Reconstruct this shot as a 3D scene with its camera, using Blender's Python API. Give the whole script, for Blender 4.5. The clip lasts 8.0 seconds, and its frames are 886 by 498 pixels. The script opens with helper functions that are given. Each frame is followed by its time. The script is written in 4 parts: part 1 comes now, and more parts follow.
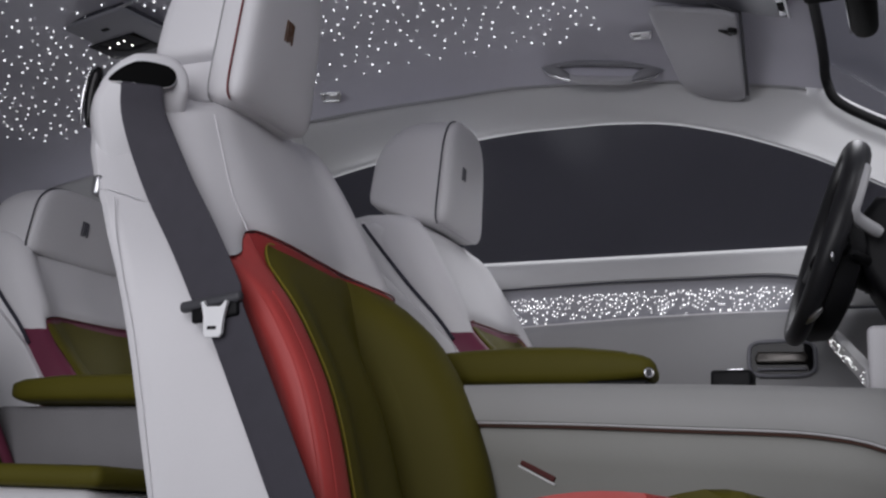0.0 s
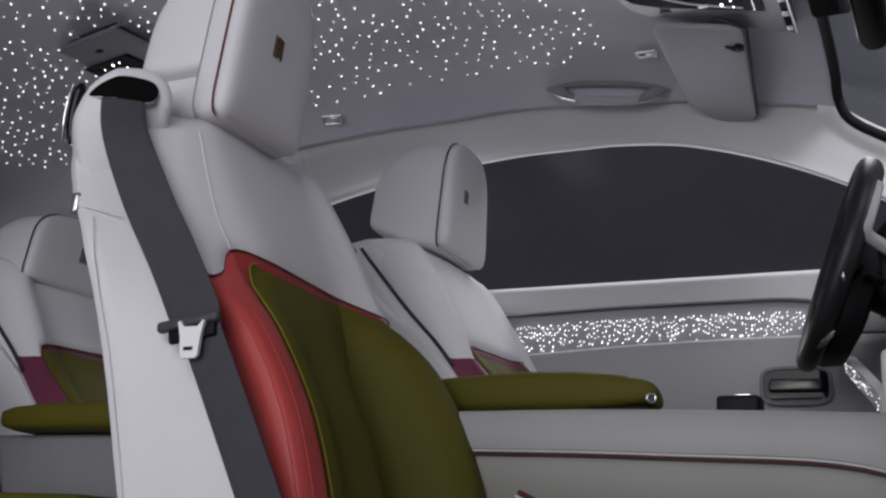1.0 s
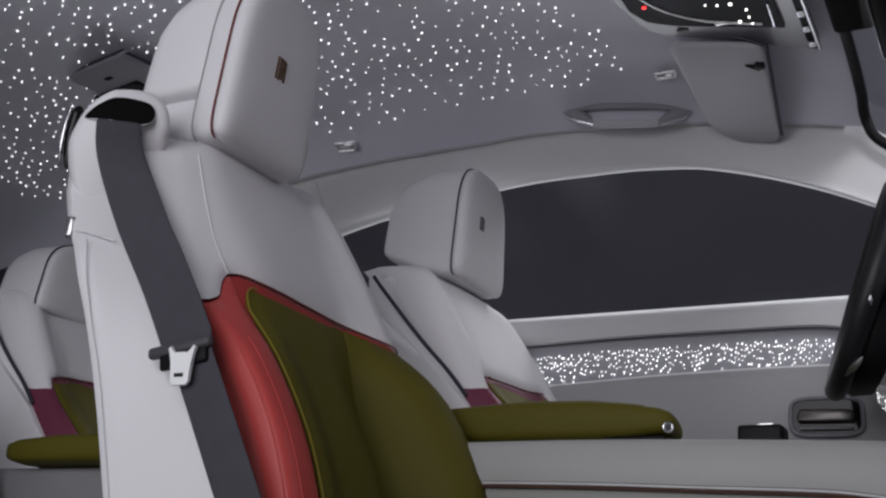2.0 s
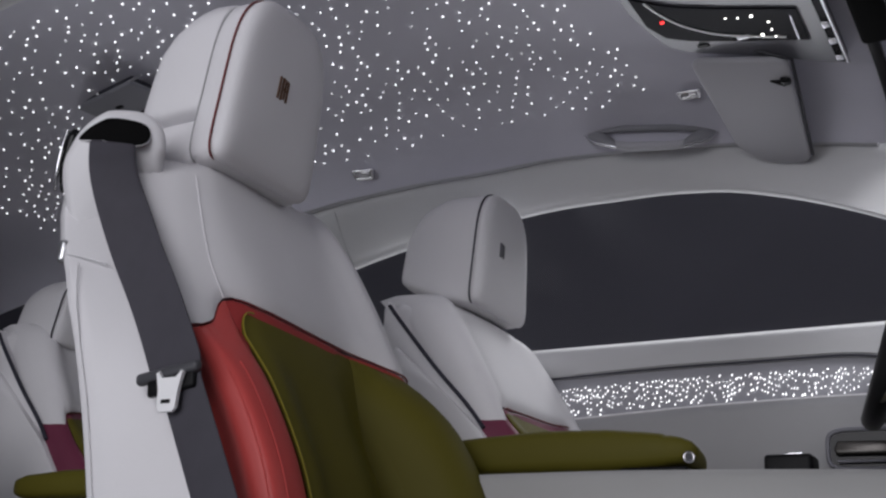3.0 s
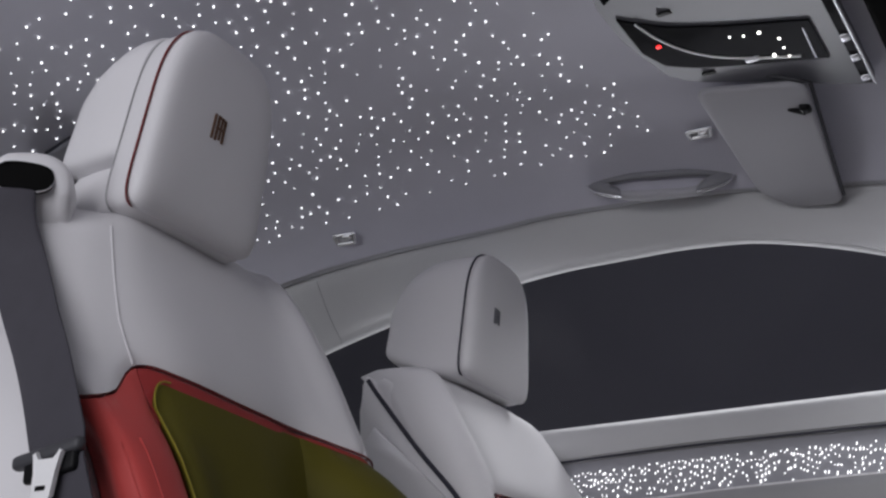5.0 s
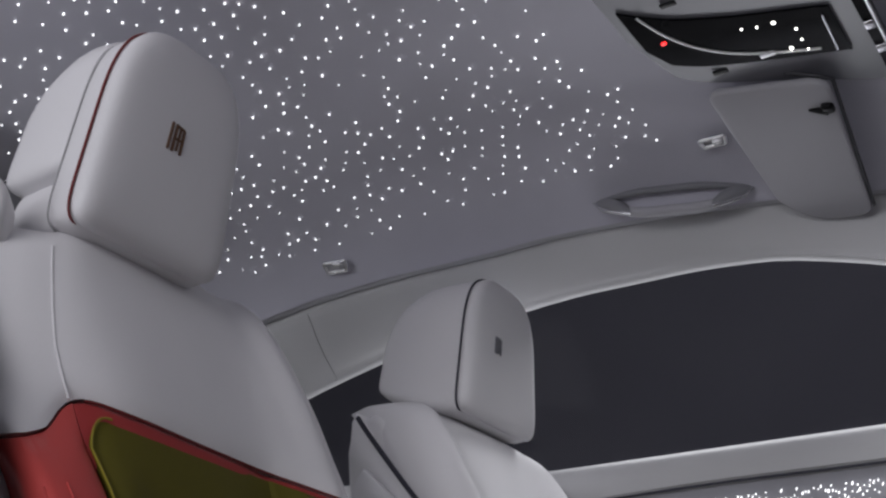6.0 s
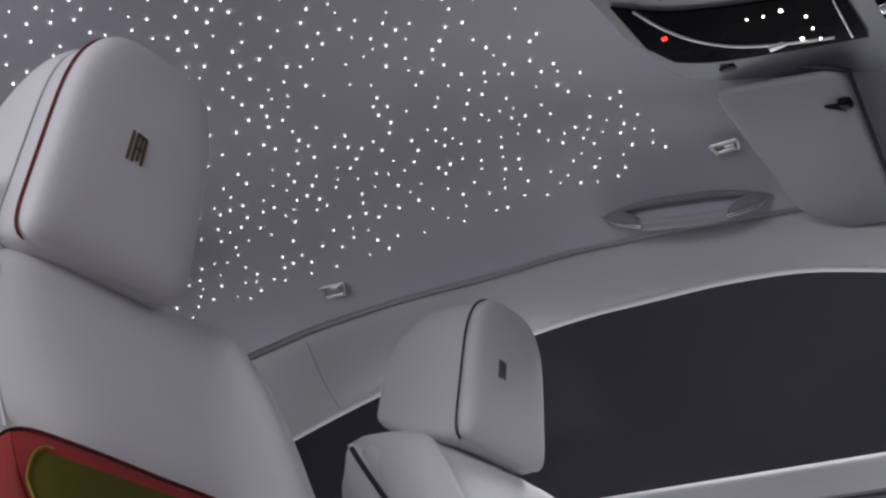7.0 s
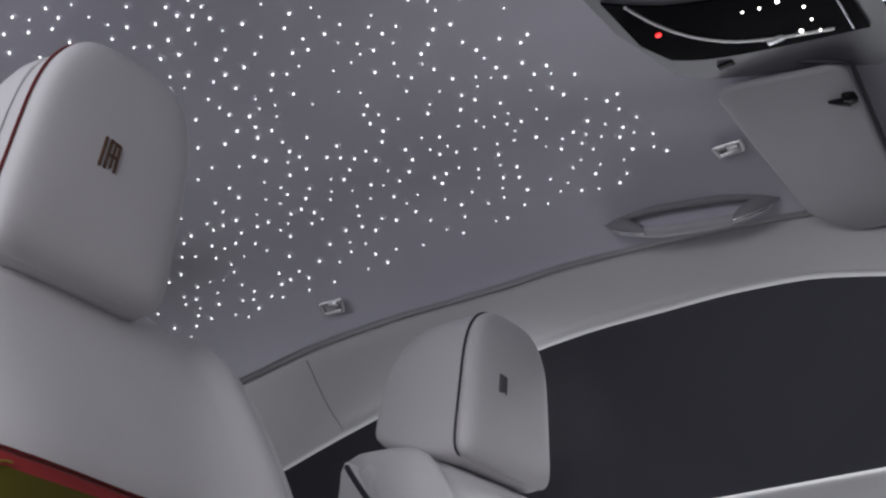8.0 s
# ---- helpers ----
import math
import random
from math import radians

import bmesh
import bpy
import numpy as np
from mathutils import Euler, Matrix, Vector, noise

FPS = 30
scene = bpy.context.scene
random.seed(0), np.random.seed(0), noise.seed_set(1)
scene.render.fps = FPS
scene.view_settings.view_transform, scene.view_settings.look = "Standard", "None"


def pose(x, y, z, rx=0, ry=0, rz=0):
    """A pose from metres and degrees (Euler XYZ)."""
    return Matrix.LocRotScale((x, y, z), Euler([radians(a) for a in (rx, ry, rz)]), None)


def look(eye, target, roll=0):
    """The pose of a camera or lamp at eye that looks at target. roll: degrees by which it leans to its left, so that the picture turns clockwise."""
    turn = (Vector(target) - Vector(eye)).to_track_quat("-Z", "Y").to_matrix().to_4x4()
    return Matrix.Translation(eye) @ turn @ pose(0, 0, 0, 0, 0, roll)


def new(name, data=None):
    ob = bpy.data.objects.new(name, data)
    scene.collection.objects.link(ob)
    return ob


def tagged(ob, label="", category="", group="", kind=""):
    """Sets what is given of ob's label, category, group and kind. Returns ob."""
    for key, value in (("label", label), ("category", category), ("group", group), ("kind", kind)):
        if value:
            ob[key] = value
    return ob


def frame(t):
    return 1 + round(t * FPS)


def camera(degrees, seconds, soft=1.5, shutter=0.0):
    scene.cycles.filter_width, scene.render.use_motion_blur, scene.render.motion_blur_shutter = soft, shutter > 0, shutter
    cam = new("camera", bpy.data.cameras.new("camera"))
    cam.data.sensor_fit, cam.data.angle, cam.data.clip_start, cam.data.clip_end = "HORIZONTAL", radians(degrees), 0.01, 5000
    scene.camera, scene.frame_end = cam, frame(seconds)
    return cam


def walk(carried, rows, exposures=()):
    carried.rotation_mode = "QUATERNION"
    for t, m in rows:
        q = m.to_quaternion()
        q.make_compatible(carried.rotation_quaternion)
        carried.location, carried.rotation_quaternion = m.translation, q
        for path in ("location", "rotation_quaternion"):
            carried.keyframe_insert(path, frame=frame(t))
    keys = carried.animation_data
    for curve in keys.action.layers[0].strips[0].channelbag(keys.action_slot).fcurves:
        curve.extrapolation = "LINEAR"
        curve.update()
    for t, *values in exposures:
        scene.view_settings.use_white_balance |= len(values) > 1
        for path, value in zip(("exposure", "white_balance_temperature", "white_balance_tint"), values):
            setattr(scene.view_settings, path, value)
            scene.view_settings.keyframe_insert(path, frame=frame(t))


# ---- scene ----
cam = camera(43.4, 8.0, soft=2.4)
PATH = [
    (0, (-0.05, 0.157, 0.618), (-0.839, 1.932, 1.095), 2.5),
    (0.5, (-0.04, 0.198, 0.614), (-0.846, 1.958, 1.118), 2.6),
    (1, (-0.028, 0.241, 0.61), (-0.856, 1.98, 1.149), 2.7),
    (1.5, (-0.019, 0.279, 0.61), (-0.871, 1.997, 1.181), 2.8),
    (3, (0.013, 0.415, 0.603), (-0.942, 2.039, 1.272), 3.2),
    (3.5, (0.018, 0.471, 0.607), (-0.955, 2.067, 1.317), 3.2),
    (4, (0.019, 0.533, 0.616), (-0.971, 2.104, 1.36), 3.1),
    (4.5, (0.009, 0.61, 0.625), (-0.989, 2.154, 1.412), 2.9),
    (6, (-0.053, 0.85, 0.676), (-1.081, 2.314, 1.572), 2.1),
    (6.5, (-0.063, 0.919, 0.687), (-1.107, 2.348, 1.62), 2.0),
    (7, (-0.059, 0.977, 0.697), (-1.129, 2.371, 1.651), 2.0),
    (7.5, (-0.059, 1.019, 0.701), (-1.142, 2.393, 1.67), 1.8),
    (8, (-0.053, 1.054, 0.697), (-1.151, 2.394, 1.697), 1.9),
]
walk(cam, [(t, look(eye, target, roll)) for t, eye, target, roll in PATH])

CY = 1.99          # centre line of the car
# ---------------------------------------------------------------- light
world = bpy.data.worlds.new("showroom_air")
scene.world = world
world.use_nodes = True
world.node_tree.nodes["Background"].inputs[0].default_value = (0.62, 0.62, 0.72, 1)
world.node_tree.nodes["Background"].inputs[1].default_value = 0.03


def area(name, eye, target, w, h, watts, colour, spread=180):
    data = bpy.data.lights.new(name, "AREA")
    data.shape, data.size, data.size_y, data.energy, data.color = "RECTANGLE", w, h, watts, colour
    data.spread = radians(spread)
    ob = new(name, data)
    ob.matrix_world = look(eye, target)
    return ob


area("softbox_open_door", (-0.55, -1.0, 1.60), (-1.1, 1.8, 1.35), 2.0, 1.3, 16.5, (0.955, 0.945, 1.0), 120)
# added unseen fill: lifts the headliner and the far headrest's side
area("fill_near_side", (-2.0, -1.2, 0.65), (-1.1, 2.2, 1.65), 1.8, 0.9, 14, (0.92, 0.94, 1.0))
# added narrow fill through the windscreen, brightens the far seat
area("fill_windscreen", (1.1, 2.3, 2.0), (-0.95, 2.46, 1.28), 0.8, 0.6, 1.2, (0.96, 0.96, 1.0), 60)
# added fill for the bright patch on the windscreen pillar, no lamp known there
area("fill_pillar", (0.35, 1.5, 2.3), (-0.05, 2.52, 1.42), 0.5, 0.4, 0.9, (0.96, 0.96, 1.0), 50)
# three unseen fills added beyond the far window, mostly for headliner and rail
area("fill_far_side", (-1.9, 5.8, 0.60), (-1.3, 1.9, 1.6), 2.6, 0.9, 108, (0.935, 0.945, 1.0))
area("fill_far_low", (-1.7, 3.95, 0.20), (-1.3, 2.2, 1.7), 2.6, 0.9, 14, (0.935, 0.945, 1.0))
area("fill_far_high", (-1.0, 4.1, 3.4), (-0.9, 2.3, 1.2), 2.4, 0.8, 52, (0.95, 0.955, 1.0))


# ---------------------------------------------------------------- materials
def material(name, colour, rough=0.5, metal=0.0, grain=400.0, bump=0.15, spread=0.06, stain=6.0, spec=0.4, coat=0.0, sheen=0.0):
    m = bpy.data.materials.new(name)
    m.use_nodes = True
    nt = m.node_tree
    b = nt.nodes["Principled BSDF"]
    b.inputs["Roughness"].default_value = rough
    b.inputs["Metallic"].default_value = metal
    b.inputs["Specular IOR Level"].default_value = spec
    b.inputs["Coat Weight"].default_value = coat
    b.inputs["Sheen Weight"].default_value = sheen
    co = nt.nodes.new("ShaderNodeTexCoord")
    big = nt.nodes.new("ShaderNodeTexNoise")
    big.inputs["Scale"].default_value = stain
    big.inputs["Detail"].default_value = 3
    fine = nt.nodes.new("ShaderNodeTexNoise")
    fine.inputs["Scale"].default_value = grain
    fine.inputs["Detail"].default_value = 2
    nt.links.new(co.outputs["Object"], big.inputs["Vector"])
    nt.links.new(co.outputs["Object"], fine.inputs["Vector"])
    add = nt.nodes.new("ShaderNodeMath")
    add.operation = "ADD"
    nt.links.new(big.outputs["Fac"], add.inputs[0])
    nt.links.new(fine.outputs["Fac"], add.inputs[1])
    ramp = nt.nodes.new("ShaderNodeMapRange")
    ramp.inputs["From Min"].default_value, ramp.inputs["From Max"].default_value = 0.6, 1.4
    ramp.inputs["To Min"].default_value, ramp.inputs["To Max"].default_value = 1 - spread, 1 + spread
    nt.links.new(add.outputs[0], ramp.inputs["Value"])
    mix = nt.nodes.new("ShaderNodeVectorMath")
    mix.operation = "SCALE"
    mix.inputs[0].default_value = colour
    nt.links.new(ramp.outputs[0], mix.inputs["Scale"])
    nt.links.new(mix.outputs[0], b.inputs["Base Color"])
    if bump:
        bp = nt.nodes.new("ShaderNodeBump")
        bp.inputs["Strength"].default_value = bump
        bp.inputs["Distance"].default_value = 0.001
        nt.links.new(fine.outputs["Fac"], bp.inputs["Height"])
        nt.links.new(bp.outputs[0], b.inputs["Normal"])
    return m


def glow(name, colour, strength):
    m = bpy.data.materials.new(name)
    m.use_nodes = True
    b = m.node_tree.nodes["Principled BSDF"]
    b.inputs["Base Color"].default_value = tuple(0.5 * v for v in colour) + (1,)
    b.inputs["Emission Color"].default_value = (*colour, 1)
    b.inputs["Emission Strength"].default_value = strength
    return m


LEATHER = material("white_leather", (0.72, 0.71, 0.73), 0.48, grain=700, bump=0.12, spread=0.03)
SHELL = material("seat_shell_leather", (0.74, 0.73, 0.75), 0.42, grain=600, bump=0.08, spread=0.025)
SUEDE = material("headliner_suede", (0.61, 0.60, 0.675), 0.9, grain=900, bump=0.2, spread=0.05, stain=9, spec=0.15, sheen=0.2)
TRIM = material("pillar_suede", (0.65, 0.65, 0.66), 0.75, grain=900, bump=0.15, spread=0.04, spec=0.2, sheen=0.1)
OLIVE = material("olive_leather", (0.095, 0.083, 0.009), 0.62, grain=800, bump=0.15, spread=0.08, spec=0.2)
RED = material("coral_red_leather", (0.54, 0.068, 0.062), 0.45, grain=800, bump=0.12, spread=0.06)
PLUM = material("plum_leather", (0.16, 0.028, 0.062), 0.5, grain=800, bump=0.12, spread=0.06)
DARKRED = material("dark_red_piping", (0.15, 0.018, 0.018), 0.5, grain=900, spread=0.05)
NAVY = material("dark_piping", (0.03, 0.03, 0.045), 0.5, grain=900, spread=0.05)
LIME = material("lime_piping", (0.26, 0.22, 0.02), 0.5, grain=900, spread=0.05)
WEBBING = material("belt_webbing", (0.056, 0.053, 0.066), 0.75, grain=1500, bump=0.4, spread=0.1, stain=40)
BLACK = material("black_plastic", (0.006, 0.006, 0.007), 0.5, grain=600, spread=0.1, spec=0.16)
PIT = material("matt_black", (0.006, 0.006, 0.006), 0.95, grain=600, spread=0.1, spec=0.05)
RUBBER = material("dark_grey_plastic", (0.06, 0.06, 0.068), 0.5, grain=600, spread=0.1)
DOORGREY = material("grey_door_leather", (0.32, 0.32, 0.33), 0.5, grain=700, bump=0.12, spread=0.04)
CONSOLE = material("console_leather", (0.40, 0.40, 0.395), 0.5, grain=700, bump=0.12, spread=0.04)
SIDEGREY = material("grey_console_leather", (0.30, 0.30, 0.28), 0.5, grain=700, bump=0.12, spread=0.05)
PIANO = material("piano_black", (0.008, 0.008, 0.009), 0.06, grain=50, bump=0, spread=0.05, spec=0.16)
GLOSS = material("black_lamp_glass", (0.004, 0.004, 0.005), 0.10, grain=50, bump=0, spread=0.05, spec=0.05)
CHROME = material("chrome", (0.72, 0.72, 0.74), 0.14, metal=1, grain=300, bump=0.02, spread=0.05)
SATIN = material("satin_steel", (0.62, 0.62, 0.64), 0.32, metal=1, grain=400, bump=0.05, spread=0.05)
WHITEP = material("white_plastic", (0.8, 0.8, 0.8), 0.35, grain=300, bump=0.03, spread=0.02)
CARPET = material("carpet", (0.22, 0.215, 0.225), 0.95, grain=500, bump=0.5, spread=0.12)
THREAD = material("brown_stitch", (0.075, 0.035, 0.025), 0.7, grain=900, spread=0.1)
GREY = material("console_grey_paint", (0.18, 0.18, 0.205), 0.45, grain=500, bump=0.05, spread=0.03)
FLOOR = material("showroom_floor", (0.20, 0.20, 0.21), 0.5, grain=60, bump=0.1, spread=0.15)
WALLM = material("showroom_wall", (0.30, 0.297, 0.33), 0.8, grain=40, bump=0.1, spread=0.04, stain=1.5)
PALEW = material("pale_showroom_wall", (0.6, 0.6, 0.63), 0.8, grain=40, bump=0.1, spread=0.04, stain=1.5)
STAR = glow("star_light", (0.98, 0.98, 1.0), 3.0)
LED = glow("red_led", (1.0, 0.03, 0.03), 3.0)
DOT_GLOW = glow("dot_glow", (1.0, 0.97, 0.92), 6.0)

def pane_glass(name, tint, gloss):
    m = bpy.data.materials.new(name)
    m.use_nodes = True
    nt = m.node_tree
    nt.nodes.remove(nt.nodes["Principled BSDF"])
    clear, shine, both = (nt.nodes.new(k) for k in ("ShaderNodeBsdfTransparent", "ShaderNodeBsdfGlossy", "ShaderNodeMixShader"))
    clear.inputs[0].default_value = (*tint, 1)
    shine.inputs["Roughness"].default_value = 0.12
    both.inputs[0].default_value = gloss
    nt.links.new(clear.outputs[0], both.inputs[1])
    nt.links.new(shine.outputs[0], both.inputs[2])
    nt.links.new(both.outputs[0], nt.nodes["Material Output"].inputs[0])
    return m


GLASS = pane_glass("tinted_glass", (0.55, 0.55, 0.565), 0.006)
SCREEN = pane_glass("windscreen_glass", (0.9, 0.9, 0.92), 0.03)


# ---------------------------------------------------------------- mesh helpers
def part(name, bm, mat, parent=None, label="", smooth=True):
    bmesh.ops.remove_doubles(bm, verts=bm.verts, dist=1e-5)
    bmesh.ops.recalc_face_normals(bm, faces=bm.faces)
    me = bpy.data.meshes.new(name)
    bm.to_mesh(me)
    bm.free()
    me.materials.append(mat)
    if smooth:
        me.polygons.foreach_set("use_smooth", [True] * len(me.polygons))
        me.set_sharp_from_angle(angle=radians(50))
    ob = new(name, me)
    if parent:
        ob.parent = parent
    if label:
        ob["label"] = label
    return ob


def thing(name, label, category, at=(0, 0, 0), group="", kind=""):
    ob = new(name)
    ob.empty_display_size = 0.05
    ob.location = at
    return tagged(ob, label, category, group, kind)


def loft(rings, closed=True, caps=True):
    """Bridges rings of equally many points; closed: each ring is a loop."""
    bm = bmesh.new()
    vs = [[bm.verts.new(p) for p in ring] for ring in rings]
    n = len(vs[0])
    for a, b in zip(vs, vs[1:]):
        for i in range(n if closed else n - 1):
            j = (i + 1) % n
            bm.faces.new((a[i], a[j], b[j], b[i]))
    if caps and closed:
        bm.faces.new(vs[0][::-1])
        bm.faces.new(vs[-1])
    return bm


def smooth_line(points, n, closed=False):
    """A Catmull-Rom line through the points, with n steps a stretch."""
    p = [Vector(q) for q in points]
    out = []
    last = len(p) if closed else len(p) - 1
    for i in range(last):
        if closed:
            a, b, c, d = (p[(i + k) % len(p)] for k in (-1, 0, 1, 2))
        else:
            a, b, c, d = p[max(i - 1, 0)], p[i], p[i + 1], p[min(i + 2, len(p) - 1)]
        for k in range(n):
            t = k / n
            out.append(0.5 * (2 * b + (c - a) * t + (2 * a - 5 * b + 4 * c - d) * t * t + (3 * b - a - 3 * c + d) * t**3))
    if not closed:
        out.append(p[-1].copy())
    return out


def tube(points, r, n=8, closed=False):
    """A round rod along points; r: one radius or one a point."""
    pts = [Vector(q) for q in points]
    radii = r if isinstance(r, (list, tuple)) else [r] * len(pts)
    m = len(pts)
    side = None
    rings = []
    for i, q in enumerate(pts):
        a = pts[(i - 1) % m] if closed else pts[max(i - 1, 0)]
        b = pts[(i + 1) % m] if closed else pts[min(i + 1, m - 1)]
        d = (b - a).normalized()
        if side is None:
            side = d.orthogonal().normalized()
        side = (side - d * side.dot(d)).normalized()
        up = d.cross(side)
        rings.append([q + radii[i] * (math.cos(2 * math.pi * k / n) * side + math.sin(2 * math.pi * k / n) * up) for k in range(n)])
    if closed:
        bm = bmesh.new()
        vs = [[bm.verts.new(p) for p in ring] for ring in rings]
        # The last ring meets the first at the turn that suits it best.
        off = min(range(n), key=lambda s: sum((rings[-1][k] - rings[0][(k + s) % n]).length for k in range(n)))
        for i in range(m):
            a, b = vs[i], vs[(i + 1) % m]
            s = off if i == m - 1 else 0
            for k in range(n):
                bm.faces.new((a[k], a[(k + 1) % n], b[(k + 1 + s) % n], b[(k + s) % n]))
        return bm
    return loft(rings)


def rbox(centre, size, bevel=0.01, segments=3):
    bm = bmesh.new()
    bmesh.ops.create_cube(bm, size=1.0)
    for v in bm.verts:
        v.co = Vector((v.co.x * size[0], v.co.y * size[1], v.co.z * size[2]))
    if bevel:
        bmesh.ops.bevel(bm, geom=list(bm.edges), offset=bevel, segments=segments, profile=0.5, affect="EDGES")
    bmesh.ops.translate(bm, verts=bm.verts, vec=centre)
    return bm


def turned(bm, m):
    bmesh.ops.transform(bm, matrix=m, verts=bm.verts)
    return bm


def slab(outline, y0, y1, bevel=0.01, segments=3):
    """A plate with the (x, z) outline, from y0 to y1, with rounded rims."""
    bm = bmesh.new()
    a = [bm.verts.new((x, y0, z)) for x, z in outline]
    b = [bm.verts.new((x, y1, z)) for x, z in outline]
    n = len(a)
    fa, fb = bm.faces.new(a), bm.faces.new(b[::-1])
    for i in range(n):
        bm.faces.new((a[i], b[i], b[(i + 1) % n], a[(i + 1) % n]))
    if bevel:
        rim = [e for e in bm.edges if e in fa.edges[:] or e in fb.edges[:]]
        bmesh.ops.bevel(bm, geom=rim, offset=bevel, segments=segments, profile=0.5, affect="EDGES")
    return bm


def sheet(grid, back):
    """A closed skin: grid of rows of points, and the vector by which its back lies behind each point."""
    rows = [[Vector(p) for p in row] for row in grid]
    nu, nv = len(rows), len(rows[0])
    bm = bmesh.new()
    top = [[bm.verts.new(p) for p in row] for row in rows]
    low = [[bm.verts.new(p + (back(p) if callable(back) else Vector(back))) for p in row] for row in rows]
    for i in range(nu - 1):
        for j in range(nv - 1):
            bm.faces.new((top[i][j], top[i + 1][j], top[i + 1][j + 1], top[i][j + 1]))
            bm.faces.new((low[i][j], low[i][j + 1], low[i + 1][j + 1], low[i + 1][j]))
    for i in range(nu - 1):
        bm.faces.new((top[i][0], low[i][0], low[i + 1][0], top[i + 1][0]))
        bm.faces.new((top[i][-1], top[i + 1][-1], low[i + 1][-1], low[i][-1]))
    for j in range(nv - 1):
        bm.faces.new((top[0][j], top[0][j + 1], low[0][j + 1], low[0][j]))
        bm.faces.new((top[-1][j], low[-1][j], low[-1][j + 1], top[-1][j + 1]))
    return bm


def curve(table):
    """A smooth line through (x, y) pairs that never overshoots them; flat beyond its ends."""
    xs, ys = (np.array(v, float) for v in zip(*sorted(table)))
    h, d = np.diff(xs), np.diff(ys) / np.diff(xs)
    m = np.concatenate(([d[0]], [2 * a * b / (a + b) if a * b > 0 else 0.0 for a, b in zip(d, d[1:])], [d[-1]]))

    def at(x):
        x = min(max(x, xs[0]), xs[-1])
        i = min(int(np.searchsorted(xs, x, "right")) - 1, len(h) - 1)
        t = (x - xs[i]) / h[i]
        return float((1 + 2 * t) * (1 - t) ** 2 * ys[i] + t * (1 - t) ** 2 * h[i] * m[i] + t * t * (3 - 2 * t) * ys[i + 1] + t * t * (t - 1) * h[i] * m[i + 1])

    return at


def bars(centre, right, up, size, out=0.0012):
    """Two interlocked tall frames of plain bars, for a stitched badge."""
    w, h = size
    right, up = Vector(right).normalized(), Vector(up).normalized()
    nrm = right.cross(up)
    bm = bmesh.new()
    for u0, v0, u1, v1, t in ((-0.40, -0.5, -0.34, 0.5, 0.09), (-0.14, -0.5, -0.08, 0.5, 0.09), (0.10, -0.42, 0.15, 0.42, 0.07), (0.34, -0.5, 0.36, 0.42, 0.09), (-0.10, 0.46, 0.34, 0.42, 0.07), (-0.12, 0.0, 0.34, -0.02, 0.06)):
        a = Vector(centre) + right * (u0 * w) + up * (v0 * h)
        b = Vector(centre) + right * (u1 * w) + up * (v1 * h)
        d = (b - a).normalized()
        s = nrm.cross(d) * (t * w / 2 * 1.3)
        q = [a - s, a + s, b + s, b - s]
        f = [bm.verts.new(p + nrm * out) for p in q]
        g = [bm.verts.new(p - nrm * 0.002) for p in q]
        bm.faces.new(f)
        for i in range(4):
            bm.faces.new((f[i], g[i], g[(i + 1) % 4], f[(i + 1) % 4]))
    return bm


# ---------------------------------------------------------------- the showroom round the car
def plain(name, centre, size, mat, label, cat):
    ob = part(name, rbox(centre, size, 0), mat, smooth=False)
    return tagged(ob, label, cat, kind="structure")


plain("floor", (-0.5, 1.5, -0.05), (14, 14, 0.1), FLOOR, "pale grey showroom floor under the car", "floor")
plain("wall_far", (-0.5, 6.5, 2.0), (14, 0.1, 4), WALLM, "plain dark grey showroom wall beyond the window", "wall")
plain("wall_near", (-0.5, -4.5, 2.0), (14, 0.1, 4), WALLM, "plain dark grey showroom wall", "wall")
plain("wall_front", (4.5, 1.0, 2.0), (0.1, 10.9, 4), PALEW, "plain pale grey showroom wall", "wall")
plain("wall_rear", (-7.5, 1.0, 2.0), (0.1, 10.9, 4), WALLM, "plain dark grey showroom wall", "wall")
plain("ceiling", (-0.5, 1.0, 4.05), (14, 10.9, 0.1), PALEW, "plain pale grey showroom ceiling", "ceiling")

# ---------------------------------------------------------------- car body: floor, roof, rails
roof_mid = curve([(-2.75, 1.33), (-2.4, 1.43), (-2.0, 1.51), (-1.63, 1.565), (-1.3, 1.620), (-1.15, 1.648), (-1.05, 1.665), (-0.9, 1.688), (-0.75, 1.695), (-0.5, 1.674), (-0.36, 1.652), (-0.22, 1.622)])
roof_half = curve([(-2.75, 0.27), (-2.2, 0.285), (-1.6, 0.30), (-1.4, 0.300), (-1.3, 0.314), (-1.2, 0.344), (-1.1, 0.385), (-0.98, 0.425), (-0.75, 0.466), (-0.53, 0.505), (-0.36, 0.52), (-0.22, 0.52)])
roof_drop = curve([(-2.75, 0.07), (-1.6, 0.075), (-1.3, 0.085), (-0.98, 0.078), (-0.75, 0.085), (-0.53, 0.074), (-0.22, 0.07)])
roof_bow = curve([(-1.3, 4.0), (-1.0, 4.2), (-0.8, 5.0), (-0.2, 5.0)])


def roof_at(x, y):
    u = (y - CY) / roof_half(x) if y > CY else (CY - y) / 0.60
    return roof_mid(x) - roof_drop(x) * u ** roof_bow(x)


ROOF_X = [-2.75 + i * (2.53 / 44) for i in range(45)]
grid = [[(x, y, roof_at(x, y)) for y in [CY + u * (0.60 if u < 0 else roof_half(x)) for u in [-1 + k / 16 for k in range(33)]]] for x in ROOF_X]
tagged(part("ceiling_headliner", sheet(grid, (0, 0, 0.02)), SUEDE), "grey suede car headliner dotted with tiny lights", "headliner", kind="structure")

